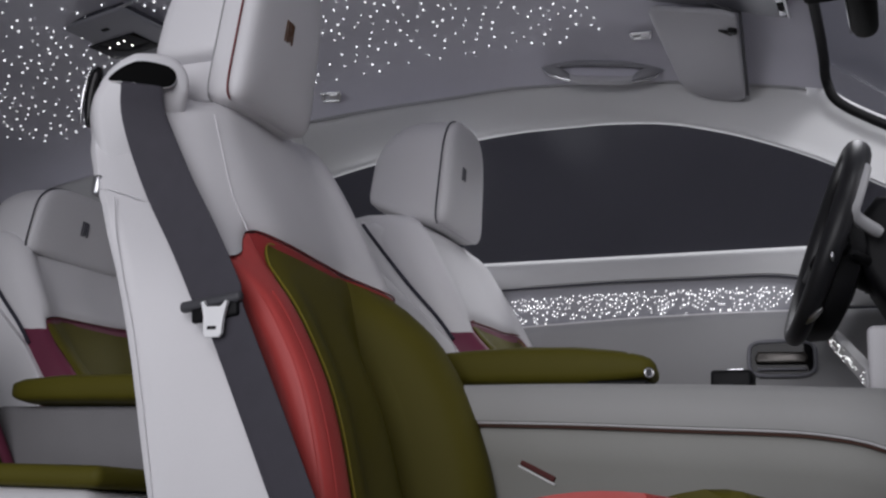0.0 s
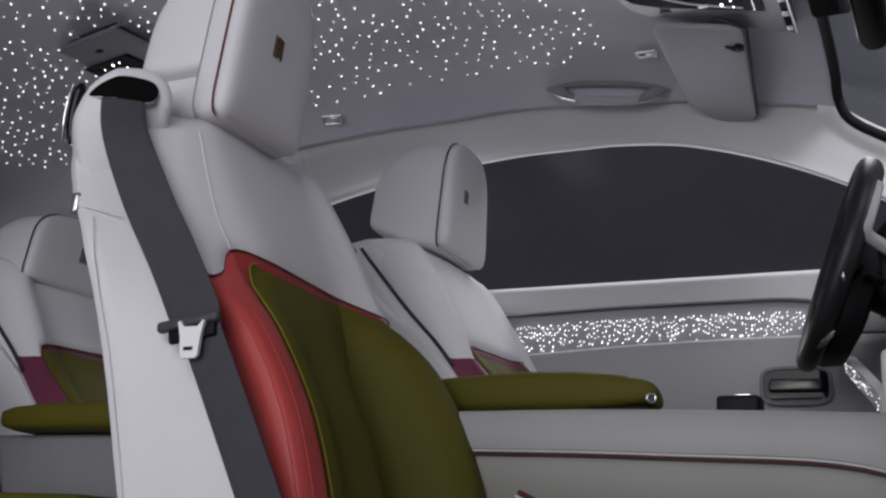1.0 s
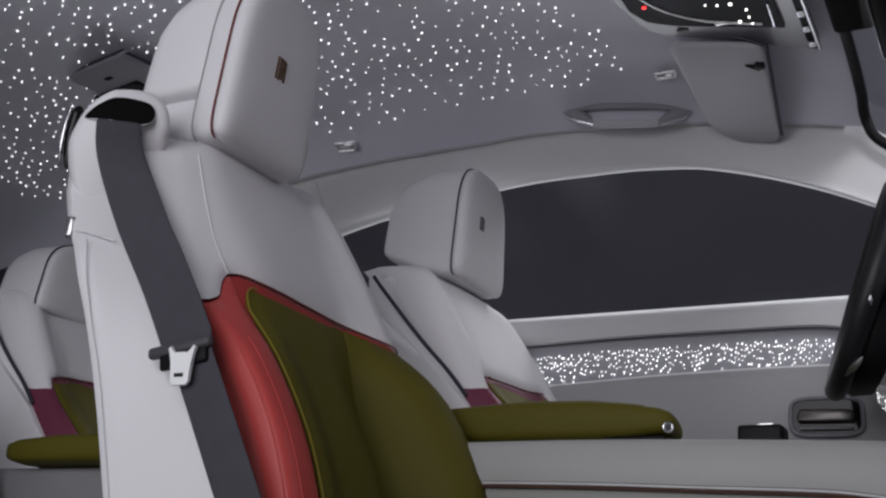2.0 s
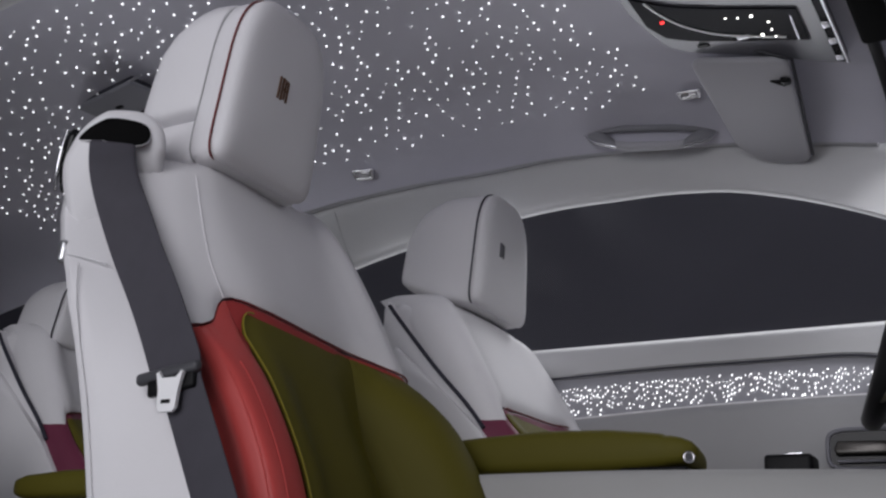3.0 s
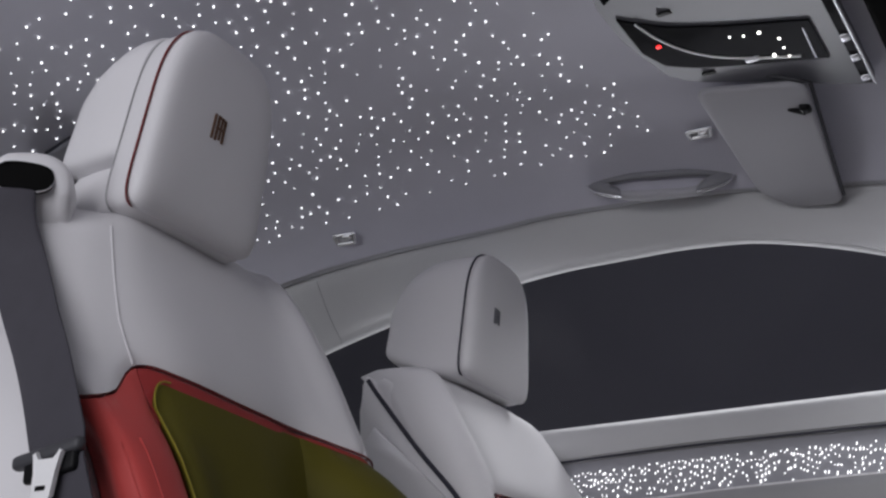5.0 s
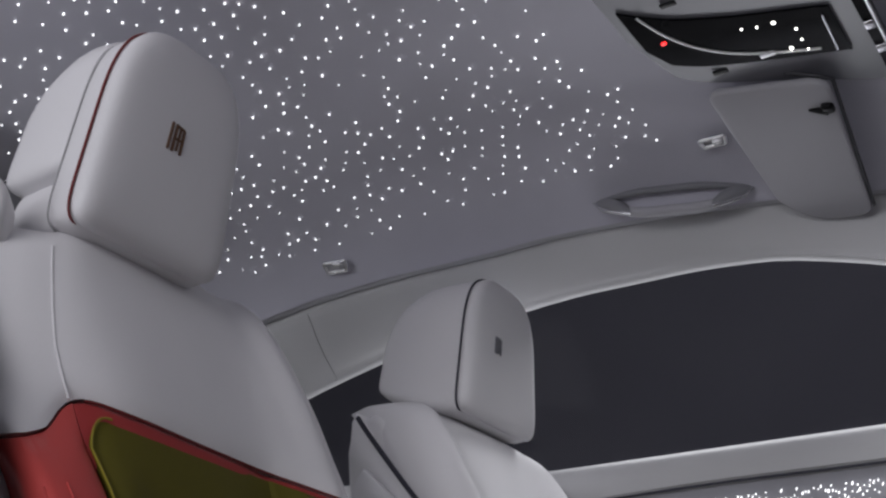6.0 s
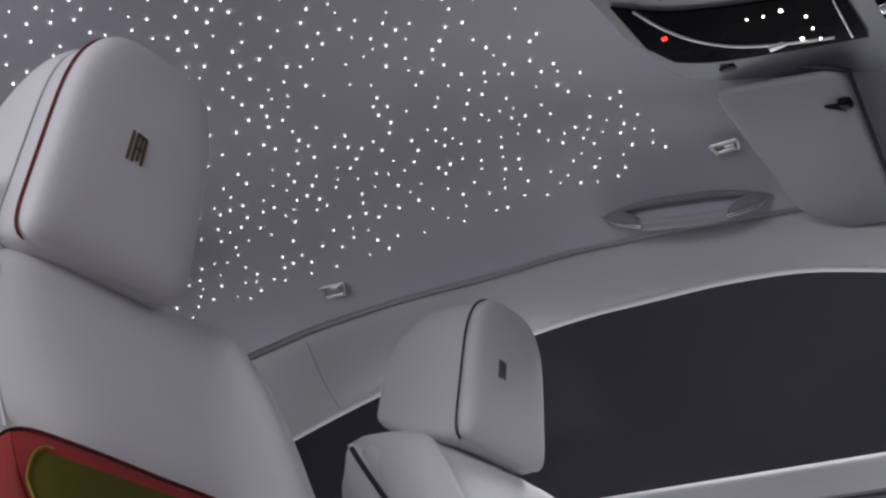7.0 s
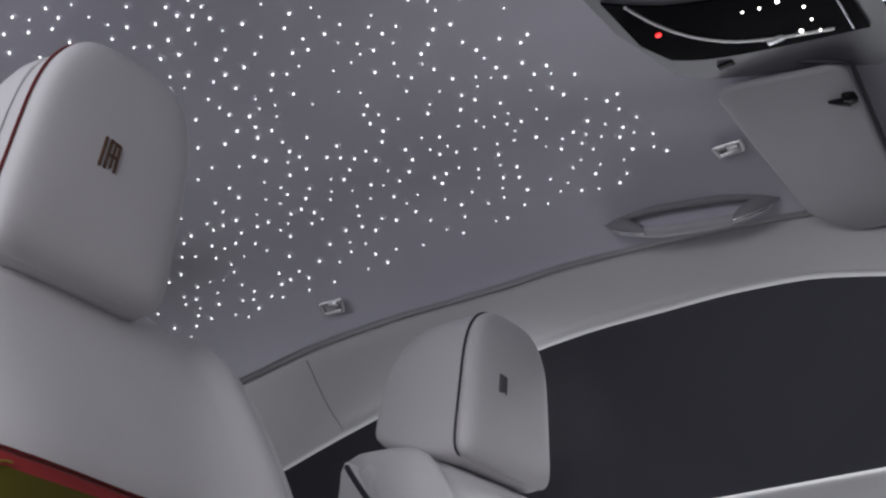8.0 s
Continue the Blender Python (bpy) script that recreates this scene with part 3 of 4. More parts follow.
def make_seat(name, label, cy, out, dz=0.0, dx=0.0, piping=None, side=None, badge=None, tower=True, head=None, red=None, group="front seats"):
    seat = thing(name, label, "car seat", (-0.8, cy, 0.44), group)
    red = red or RED

    def add(nm, bm, mat, lab="", parent=None, settle=tower):
        # the seat with the belt tower is a little larger and stands further in, its front edge most
        if settle:
            for v in bm.verts:
                f = min(1.1, max(-0.2, (v.co.x + 1.1) / 0.2))
                v.co += 0.045 * (v.co - Vector((-0.95, 1.60, 0.95))) + Vector((-0.024 - 0.031 * f, 0.040 + 0.032 * f, 0.006))
        return part(nm, local(bm, seat), mat, parent or seat, lab)

    zlow = lambda p: 0.50
    seam = lambda p: SEAM(p) + INNER["seam"]
    dip = lambda p: 0.026 * min(1.0, max(0.0, (5.0 - p) / 1.4)) if tower else 0.0
    top = lambda p: 1.262 - 0.02 * (6 - p) / 6 - dip(p) if p < 6 else 1.262 + 0.004 * (p - 6) / 5
    foot = lambda p: seam(p) + 0.002 - (0.0 if tower else 0.032 * min(1.0, max(0.0, (p - 9.2) / 0.25)))
    p1 = 10.95

    def wing(a, b):
        p = 1.25 + (p1 - 1.25) * a
        return (0.005 if tower else 0.0) * min(1.0, max(0.0, (3.75 - p) / 0.55)) * min(1.0, (1 - b) * 6)

    add("upper_pad", pad(1.25, p1, foot, top, cy, out, 0.010, wing, np_=72, nz=22, depth=0.05), LEATHER, "white leather shoulder pad")
    add("side_bolster", pad(1.7 if tower else 0.1, 3.76, zlow, lambda p: seam(p) - 0.002, cy, out, 0.010, 0.001, 20, 22, 0.05), red, "coloured leather outer bolster")
    arc = lambda p: seam(p) - 0.017 + 0.006 * min(1.0, max(0.0, (p - 4.4) / 2.0)) - 0.032 * max(0.0, 1 - (p - 3.81) / 0.55) ** 2.5
    band = material("deep_red_leather", (0.34, 0.032, 0.032), 0.5, grain=800, bump=0.12, spread=0.06) if red is RED else red
    add("top_border", pad(3.77, 9.27, lambda p: arc(p) - 0.02, lambda p: seam(p) - 0.003, cy, out, 0.003, lambda a, b: -0.003 - 0.006 * math.exp(-((3.77 + 5.5 * a - 7.06) / 0.3) ** 2), 60, 6, 0.02), band, "narrow leather border above the olive panel")
    fold = 7.06 if red is RED else 9.28
    add("back_insert", pad(3.81, fold - 0.02, zlow, arc, cy, out, 0.010, 0.003, 50, 24, 0.04), OLIVE, "olive leather back panel")
    if red is RED:
        add("side_bolster", pad(fold, 11.9, zlow, arc, cy, out, 0.016, lambda a, b: 0.004 + 0.006 * (1 - a) ** 2, 44, 24, 0.05), OLIVE, "olive leather inner bolster behind a deep fold")
    else:
        add("side_bolster", pad(9.3, 11.9, zlow, lambda p: seam(p) - 0.002, cy, out, 0.008, 0.0, 14, 22, 0.05), PLUM, "plum leather inner bolster")
    add("seam_welt", tube([on_back(p, seam(p) - 0.002, cy, out, 0.001) for p in np.linspace(3.95, 10.9 if out < 0 else 9.2, 60)], 0.0016, 6), DARKRED, "dark red welt under the white leather")
    lime = [on_back(3.79, z, cy, out, 0.0015) for z in np.linspace(0.5, arc(3.81) - 0.004, 24)] + [on_back(p, arc(p) + 0.001, cy, out, 0.0025) for p in np.linspace(3.83, 4.36, 12)]
    add("bolster_piping", tube(lime, 0.0013, 6), LIME, "lime piping")
    for p in (2.45, 3.1):
        add("stitch_line", tube([on_back(p, z, cy, out, 0.0045) for z in np.linspace(0.5, seam(p) - 0.055, 24)], 0.0013, 6), red)
    y_in, y_out = cy - out * 0.185, cy + out * 0.20
    rear = SHELL_LINE if tower else SHELL_LINE[:5] + [(-1.118, 1.048), (-1.138, 1.12), (-1.146, 1.18), (-1.144, 1.225)]
    shell = rear + [(-1.14, 1.243), (-1.12, 1.25), (-1.09, 1.24), (-1.05, 1.15), (-1.0, 1.03), (-0.93, 0.92), (-0.87, 0.80), (-0.83, 0.66), (-0.80, 0.50)]
    add("back_shell", slab(shell, min(y_in, y_out), max(y_in, y_out), 0.018, 4), SHELL, "white leather seat back")
    if tower:
        def lean(bm):
            for v in bm.verts:
                v.co.y -= out * 0.045 * min(1.0, max(0.0, (v.co.z - 1.0) / 0.26))
            return bm

        sb = curve([(z, x) for x, z in SHELL_LINE] + [(1.262, -1.176)])
        sf = curve([(0.50, -0.73), (0.645, -0.785), (0.76, -0.835), (0.87, -0.895), (0.975, -0.95), (1.06, -1.0), (1.12, -1.036), (1.16, -1.062), (1.19, -1.074), (1.24, -1.082)])
        rows = []
        for z in [0.5 + k * 0.045 for k in range(16)] + [1.19, 1.205, 1.220, 1.232]:
            a, b = sb(z), sf(z)
            r = min(0.020, (b - a) * 0.3)
            tuck = 0.024 * max(0.0, (z - 1.175) / 0.057) ** 2
            ins = 0.19 + 0.046 * min(1.0, max(0.0, (z - 1.14) / 0.07))
            row = [(a, ins), (a - 0.001, max(0.228, ins)), (a + 0.001, 0.244 - tuck), (a + 0.3 * r, 0.256 - tuck), (a + r, 0.2615 - tuck)]
            row += [(a + r + (b - a - 2 * r) * k / 6, 0.262 - (0.028 + 0.026 * min(1.0, max(0.0, (z - 0.92) / 0.1))) * k / 6 - tuck) for k in range(1, 6)]
            ease = 0.026 * min(1.0, max(0.0, (z - 0.92) / 0.1))
            row += [(b - r, 0.2335 - tuck - ease), (b - 0.3 * r, 0.229 - tuck - ease), (b, 0.218 - tuck - ease), (b - 0.004 * (z > 1.15), 0.205 - 0.5 * ease if z < 1.15 else 0.214 - tuck - ease), (b - 0.012 * (z > 1.15), 0.195 - 0.5 * ease if z < 1.15 else 0.212 - tuck - ease)]
            rows.append([(x, cy + out * s_, z) for x, s_ in row])
        add("side_shell", lean(sheet(rows, lambda q: Vector((0, -(q.y - cy) * 0.1, -0.001)))), SHELL, "white leather side shell")
        add("wing_seam", tube([on_back(3.70, z, cy, out, 0.0046) for z in np.linspace(1.022, 1.205, 24)], 0.0014, 8), LEATHER, "stitched ridge of the shoulder wing")
        # belt guide: a rounded shoulder block whose face is turned half forward, with the slot in it
        base, along, ahead = Vector((-1.10, 1.41, 0)), Vector((0.707, 0.707, 0)), Vector((0.707, -0.707, 0))
        edge = smooth_line([(u, 0, z) for u, z in ((0.030, 1.08), (0.046, 1.13), (0.0575, 1.19), (0.0595, 1.24), (0.056, 1.266), (0.044, 1.284), (0.022, 1.294), (-0.008, 1.2925), (-0.036, 1.284), (-0.058, 1.266), (-0.071, 1.240), (-0.077, 1.205), (-0.060, 1.14), (-0.034, 1.08))], 5)
        mid = Vector((-0.01, 0, 1.19))

        def guide(u, d, z):
            sink = 0.060 * min(1.0, max(0.0, (1.225 - z) / 0.14)) ** 1.5 + 0.045 * min(1.0, max(0.0, (u - 0.012) / 0.035)) * min(1.0, max(0.0, (1.237 - z) / 0.04))
            bend = min(0.0, u + 0.025)
            return base + along * (u - bend) + Vector((1.0, 0.15, 0)) * (1.22 * bend) + ahead * (d - sink) + Vector((0, 0, z))

        rings = []
        for d, k in ((-0.07, 0.9), (-0.05, 1.0), (-0.016, 1.0), (-0.008, 0.985), (-0.003, 0.955), (0.0, 0.90), (0.001, 0.80)):
            rings.append([guide(mid.x + (q.x - mid.x) * k, d, mid.z + (q.z - mid.z) * k) for q in edge])
        add("belt_guide", loft(rings), SHELL, "white leather belt guide", settle=False)
        hole = smooth_line([(u, 0, z) for u, z in ((-0.060, 1.244), (-0.045, 1.261), (-0.018, 1.272), (0.012, 1.273), (0.030, 1.268), (0.0365, 1.255), (0.030, 1.241), (0.010, 1.235), (-0.018, 1.236), (-0.042, 1.2395))], 5, True)
        hm = sum(hole, Vector()) / len(hole)
        add("belt_slot", loft([[guide(hm.x + (q.x - hm.x) * k, d, hm.z + (q.z - hm.z) * k) for q in hole] for d, k in ((-0.006, 1.0), (0.0032, 1.0), (0.0036, 0.9))]), PIT, "black belt slot", settle=False)
        add("slot_lip", tube([guide(q.x, 0.0012, q.z) for q in hole], 0.0013, 8, True), SHELL, settle=False)
        yb_ = 1.412
        path = [(-1.118, 1.417, 1.243), (-1.109, 1.4035, 1.239), (-1.106, 1.399, 1.227), (-1.103, 1.410, 1.183), (-1.064, 1.428, 1.087), (-1.006, 1.424, 1.000), (-0.943, yb_, 0.904), (-0.868, yb_, 0.764), (-0.803, yb_, 0.640), (-0.745, yb_, 0.53)]
        line = smooth_line(path, 5)
        rows = []
        for i, q in enumerate(line):
            d = (line[min(i + 1, len(line) - 1)] - line[max(i - 1, 0)]).normalized()
            w = Vector((d.z, 0, -d.x)).normalized()
            if w.x < 0:
                w = -w
            twist = min(1.0, max(0.0, (q.z - 1.06) / 0.17))
            w = (w * (1 - twist) + Vector((0.70, 0.70, 0.10)) * twist).normalized()
            rows.append([q + w * ((0.0305 if q.z < 0.9 else 0.039 - 0.009 * twist) * k) + Vector((0, out * 0.0022 * (1 - abs(k) ** 6), 0)) for k in (-1, -0.9, -0.5, 0, 0.5, 0.9, 1)])
        belt = add("seat_belt", sheet(rows, (0, -out * 0.002, 0)), WEBBING, "dark grey webbing belt", settle=False)
        c = Vector((-0.951, yb_ + out * 0.004, 0.899))
        tilt = Matrix.Translation(c) @ Matrix.Rotation(radians(-8), 4, "Y")
        b1 = turned(rbox((0, 0, 0), (0.100, 0.014, 0.016), 0.006), tilt)
        add("belt_tongue", b1, RUBBER, "grey plastic belt tongue", belt, settle=False)
        b2 = turned(rbox((0.006, 0, -0.015), (0.075, 0.010, 0.022), 0.004), tilt)
        add("tongue_body", b2, BLACK, "black belt sleeve", belt, settle=False)
        tl = [(-0.023, 0.009), (-0.017, 0.012), (-0.012, 0.001), (0.013, 0.001), (0.019, 0.012), (0.024, 0.009), (0.017, -0.012), (0.018, -0.036), (0.013, -0.042), (-0.010, -0.042), (-0.015, -0.036), (-0.014, -0.012)]
        b3 = turned(slab(tl, out * 0.007, out * 0.0125, 0.0015), Matrix.Translation(c + Vector((0.012, 0, -0.011))) @ Matrix.Scale(0.95, 4))
        add("latch_plate", b3, material("bright_steel", (0.93, 0.93, 0.94), 0.4, grain=300, bump=0.02, spread=0.02, spec=0.8), "bright latch plate with a slot", belt, settle=False)
        b4 = turned(slab([(-0.007, -0.031), (0.008, -0.031), (0.008, -0.026), (-0.007, -0.026)], out * 0.012, out * 0.0132, 0), Matrix.Translation(c + Vector((0.012, 0, -0.011))) @ Matrix.Scale(0.95, 4))
        add("latch_slot", b4, BLACK, "", belt, settle=False)
        add("shell_seam", lean(tube([(x, cy + out * (0.2622 - 0.32 * max(0.0, x + 1.115)), z) for x, z in ((-1.13, 1.064), (-1.109, 1.062), (-1.085, 1.057), (-1.066, 1.052))], 0.0012, 6)), SHELL, "stitched seam")
        add("shell_seam", lean(tube(smooth_line([(-1.10, cy + out * 0.2622, 1.05), (-1.063, cy + out * 0.2622, 0.94), (-1.027, cy + out * 0.2622, 0.84), (-0.969, cy + out * 0.2622, 0.633), (-0.94, cy + out * 0.2622, 0.52)], 5), 0.0010, 6)), SHELL)
        add("rear_trim", tube(smooth_line([(-1.214, 1.424, 1.288), (-1.224, 1.428, 1.262), (-1.229, 1.430, 1.232), (-1.228, 1.430, 1.192)], 4), [0.003, 0.007, 0.010, 0.011, 0.0115, 0.0115, 0.0115, 0.0115, 0.011, 0.010, 0.008, 0.006, 0.003], 10), PIANO, "dark glossy trim on the seat back", settle=False)
        add("trim_edge", tube(smooth_line([(-1.226, 1.419, 1.286), (-1.236, 1.422, 1.262), (-1.241, 1.424, 1.232), (-1.238, 1.424, 1.196)], 3), 0.0026, 8), CHROME, "bright edge of the rear trim", settle=False)
        add("chrome_button", turned(rbox((0, 0, 0), (0.016, 0.014, 0.032), 0.006), Matrix.Translation((-1.141, cy + out * 0.243, 1.071))), SATIN, "satin release button")
    # inner side: white facing with a dark piped edge
    si = -out
    line = rear[:-1] + [(-1.148, 1.230), (-1.140, 1.246), (-1.105, 1.194), (-1.022, 1.101), (-0.955, 1.031), (-0.916, 0.985), (-0.86, 0.88), (-0.82, 0.70), (-0.78, 0.50)]
    ya, yb = cy + si * 0.12, cy + si * 0.206
    add("inner_facing", slab(line, min(ya, yb), max(ya, yb), 0.008, 3), SHELL, "white leather facing")
    if not tower:
        low = [(-1.105, 1.147), (-1.05, 1.100), (-0.985, 1.042), (-0.915, 0.978), (-0.86, 0.91), (-0.84, 0.70), (-0.82, 0.5), (-0.95, 0.5), (-1.0, 0.69), (-1.044, 0.825), (-1.086, 0.944), (-1.112, 1.05), (-1.125, 1.12)]
        add("lower_facing", slab(low, min(cy + si * 0.19, cy + si * 0.221), max(cy + si * 0.19, cy + si * 0.221), 0.006, 3), SHELL, "white leather lower facing")
    if tower:
        add("inner_wing", pad(9.2, 10.9, lambda p: seam(p) - (0.030 if out > 0 else -0.002), lambda p: 1.240, cy, out, 0.010, 0.004, 16, 16, 0.03), LEATHER, "white leather wing")
    add("edge_piping", tube(smooth_line([(-1.134, cy + si * 0.204, 1.256 if tower else 1.236), (-1.104, cy + si * 0.207, 1.200), (-1.020, cy + si * 0.209, 1.103), (-0.953, cy + si * 0.209, 1.033), (-0.914, cy + si * 0.209, 0.985)], 5), 0.0042, 6), piping or NAVY, "dark piping along the seat edge")
    headrest(seat, head.pop("cy"), side or piping or NAVY, badge or NAVY, **head)
    # seat cushion
    sink = 0.016 if tower else 0.0
    cush = [(-0.80, 0.50), (-0.74, 0.57), (-0.60, 0.60), (-0.45, 0.635), (-0.32, 0.678), (-0.25, 0.682), (-0.215, 0.65), (-0.225, 0.53), (-0.24, 0.50)]
    line = [(v.x, max(0.46, v.z - sink)) for v in smooth_line([(x, 0, z) for x, z in cush], 3)]
    add("cushion", slab(line, cy - 0.16, cy + 0.16, 0.012, 3), OLIVE, "olive leather seat cushion", settle=False)
    bol = [(-0.76, 0.50), (-0.70, 0.575), (-0.60, 0.615), (-0.52, 0.650), (-0.45, 0.670), (-0.37, 0.676), (-0.30, 0.664), (-0.255, 0.61), (-0.245, 0.50)]
    line = [(v.x, max(0.46, v.z - sink)) for v in smooth_line([(x, 0, z) for x, z in bol], 3)]
    for sgn in (1, -1):
        add("cushion_bolster", slab(line, cy + sgn * 0.185 - 0.042, cy + sgn * 0.185 + 0.042, 0.030, 4), red if sgn == out else OLIVE, "leather cushion bolster", settle=False)
    add("seat_base", rbox((-0.55, cy, 0.47), (0.56, 0.40, 0.06), 0.015), SHELL, "white seat base", settle=False)
    seat.location = seat.location + Vector((dx, 0, dz))
    return seat


INNER["scale"] = 1.14
make_seat("front_seat", "white leather front seat with olive panel and coral bolsters", 1.62, -1, piping=NAVY, side=DARKRED, badge=material("brown_badge", (0.12, 0.06, 0.03), 0.5, spread=0.05),
          head=dict(cy=1.621, rim=-1.022, zl=1.248, zh=1.537, w=0.1065, dome=0.030, badge_at=-0.010, lean=0.08, taper=0.13))
INNER.update(scale=0.98, set_back=0.0, outer=1.10, fold=0.0, seam=0.03, wing=0.0, turn=0.0)
make_seat("front_seat", "white leather front seat with olive panel and plum bolsters", 2.372, 1, dz=-0.014, dx=0.003, tower=False, red=PLUM, badge=material("grey_badge", (0.17, 0.17, 0.19), 0.5, spread=0.05),
          head=dict(cy=2.369, rim=-1.003, zl=1.256, zh=1.510, w=0.106, dome=0.024, deep=1.04, notch=False, badge_at=-0.033, badge_size=0.8, lean=0.03, taper=0.20))
INNER.update(seam=0.05)
make_seat("lounge_seat", "white leather rear seat with olive panel and plum bolsters", 2.24, 1, dx=-0.962, dz=-0.02, tower=False, red=PLUM, group="rear seats", badge=material("dark_badge", (0.07, 0.07, 0.09), 0.5, spread=0.05),
          head=dict(cy=2.237, rim=-1.004, zl=1.214, zh=1.388, w=0.152, dome=0.022, deep=0.9, notch=False))

# ---------------------------------------------------------------- centre console
con = thing("centre_console", "white leather centre console with a stitched seam", "console", (-0.5, CY, 0.44))


def cpart(name, bm, mat, label="", parent=None):
    return part(name, local(bm, con), mat, parent or con, label)


con_top = curve([(-0.95, 0.852), (-0.6, 0.854), (-0.4, 0.851), (-0.2, 0.846), (-0.1, 0.842), (-0.02, 0.838)])
con_seam = curve([(-0.95, 0.787), (-0.74, 0.785), (-0.59, 0.783), (-0.41, 0.778), (-0.24, 0.773), (-0.16, 0.764), (-0.11, 0.750), (-0.06, 0.72)])
CX = [-0.95 + i * (0.93 / 40) for i in range(41)]
rows = []
for x in CX:
    zt, zs = con_top(x), con_seam(x)
    half = [(0.094, zs), (0.104, zs + 0.006), (0.106, zs + 0.02), (0.102, zt - 0.014), (0.093, zt - 0.003), (0.078, zt), (0.04, zt + 0.001)]
    rows.append([(x, CY - a, z) for a, z in half] + [(x, CY, zt + 0.001)] + [(x, CY + a, z) for a, z in half[::-1]])
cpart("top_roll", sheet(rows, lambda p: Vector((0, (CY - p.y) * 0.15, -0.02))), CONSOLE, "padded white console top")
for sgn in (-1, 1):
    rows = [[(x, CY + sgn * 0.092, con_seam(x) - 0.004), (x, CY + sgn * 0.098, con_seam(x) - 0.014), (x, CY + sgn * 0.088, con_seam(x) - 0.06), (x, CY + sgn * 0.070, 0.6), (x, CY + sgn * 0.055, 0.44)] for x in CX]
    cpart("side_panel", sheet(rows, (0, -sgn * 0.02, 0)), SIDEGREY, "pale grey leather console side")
    cpart("side_welt", tube([(x, CY + sgn * 0.0985, con_seam(x) + 0.004) for x in CX], 0.0032, 8), LEATHER, "pale leather welt")
    cpart("side_piping", tube([(x, CY + sgn * 0.098, con_seam(x) - 0.002) for x in CX], 0.0026, 6), THREAD, "brown piping along the seam")
cpart("pocket_slot", turned(rbox((0, 0, 0), (0.064, 0.006, 0.009), 0.002), Matrix.Translation((-0.641, CY - 0.0865, 0.712)) @ Matrix.Rotation(radians(25), 4, "Y")), material("pocket_lining", (0.10, 0.022, 0.02), 0.7, grain=800, spread=0.1), "dark red pocket slot")
cpart("slot_trim", turned(rbox((0, 0, 0), (0.070, 0.005, 0.004), 0.0015), Matrix.Translation((-0.643, CY - 0.0862, 0.7045)) @ Matrix.Rotation(radians(25), 4, "Y")), WHITEP, "pale slot edge")

arm = thing("armrest", "olive leather centre armrest with a chrome button on its end", "armrest", (-0.7, 2.02, 0.855))
rows = []
for x, zl, zh, w in ((-0.95, 0.868, 0.900, 0.060), (-0.945, 0.860, 0.910, 0.068), (-0.92, 0.857, 0.914, 0.072), (-0.80, 0.857, 0.923, 0.074), (-0.70, 0.857, 0.928, 0.075), (-0.60, 0.857, 0.926, 0.075), (-0.54, 0.860, 0.920, 0.074), (-0.512, 0.863, 0.916, 0.0735), (-0.506, 0.864, 0.913, 0.0715), (-0.500, 0.865, 0.9135, 0.0725), (-0.484, 0.867, 0.910, 0.071), (-0.470, 0.870, 0.904, 0.067), (-0.462, 0.876, 0.896, 0.058), (-0.460, 0.880, 0.890, 0.045)):
    ring = []
    for k in range(28):
        a = 2 * math.pi * k / 28
        c, s = math.cos(a), math.sin(a)
        yy = 2.02 + w * math.copysign(abs(c) ** 0.5, c)
        ring.append((x - 0.17 * max(0.0, yy - 1.955) * min(1.0, max(0.0, (x + 0.53) / 0.03)), yy, (zl + zh) / 2 + (zh - zl) / 2 * math.copysign(abs(s) ** 0.5, s)))
    rows.append(ring)
part("cushion", local(loft(rows), arm), OLIVE, arm)
part("end_cap", local(rbox((-0.525, 2.02, 0.8595), (0.10, 0.128, 0.012), 0.004), arm), BLACK, arm, "black underside of the end")
ring = [(0.0068 * math.cos(t), 0.0, 0.0068 * math.sin(t)) for t in [2 * math.pi * k / 20 for k in range(20)]]
cap_m = Matrix.Translation((-0.470, 1.951, 0.876)) @ Matrix.Rotation(radians(25), 4, "Z")
part("button", local(turned(tube(ring, 0.0022, 8, True), cap_m), arm), CHROME, arm, "chrome ringed push button")
part("button_face", local(turned(rbox((0, 0.001, 0), (0.012, 0.004, 0.012), 0.0018), cap_m), arm), RUBBER, arm)

arm.location.z -= 0.006
con.location.z -= 0.006
box = thing("key_box", "small black glossy box lying on the console", "box", (-0.351, 2.05, 0.846))
part("case", rbox((0, 0, 0.019), (0.068, 0.05, 0.038), 0.006), BLACK, box)
part("lid_plate", rbox((0.006, 0, 0.0392), (0.026, 0.03, 0.003), 0.001), CHROME, box, "bright plate on top")

# ---------------------------------------------------------------- rear armrest and rear bench
ra = thing("folding_armrest", "olive leather rear armrest", "armrest", (-1.6, 1.90, 0.80))
rows = []
for x, zl, zh, w in ((-1.725, 0.828, 0.846, 0.05), (-1.715, 0.818, 0.856, 0.062), (-1.69, 0.812, 0.862, 0.068), (-1.6, 0.812, 0.868, 0.07), (-1.4, 0.812, 0.87, 0.07), (-1.30, 0.82, 0.862, 0.062)):
    rows.append([(x, 1.90 + w * math.copysign(abs(math.cos(a)) ** 0.5, math.cos(a)), (zl + zh) / 2 + (zh - zl) / 2 * math.copysign(abs(math.sin(a)) ** 0.5, math.sin(a))) for a in [2 * math.pi * k / 24 for k in range(24)]])
part("cushion", local(loft(rows), ra), OLIVE, ra)
# support kept much darker than the white bench base
part("support", local(rbox((-1.55, 1.93, 0.70), (0.5, 0.12, 0.22), 0.02), ra), CARPET, ra, "dark grey support")
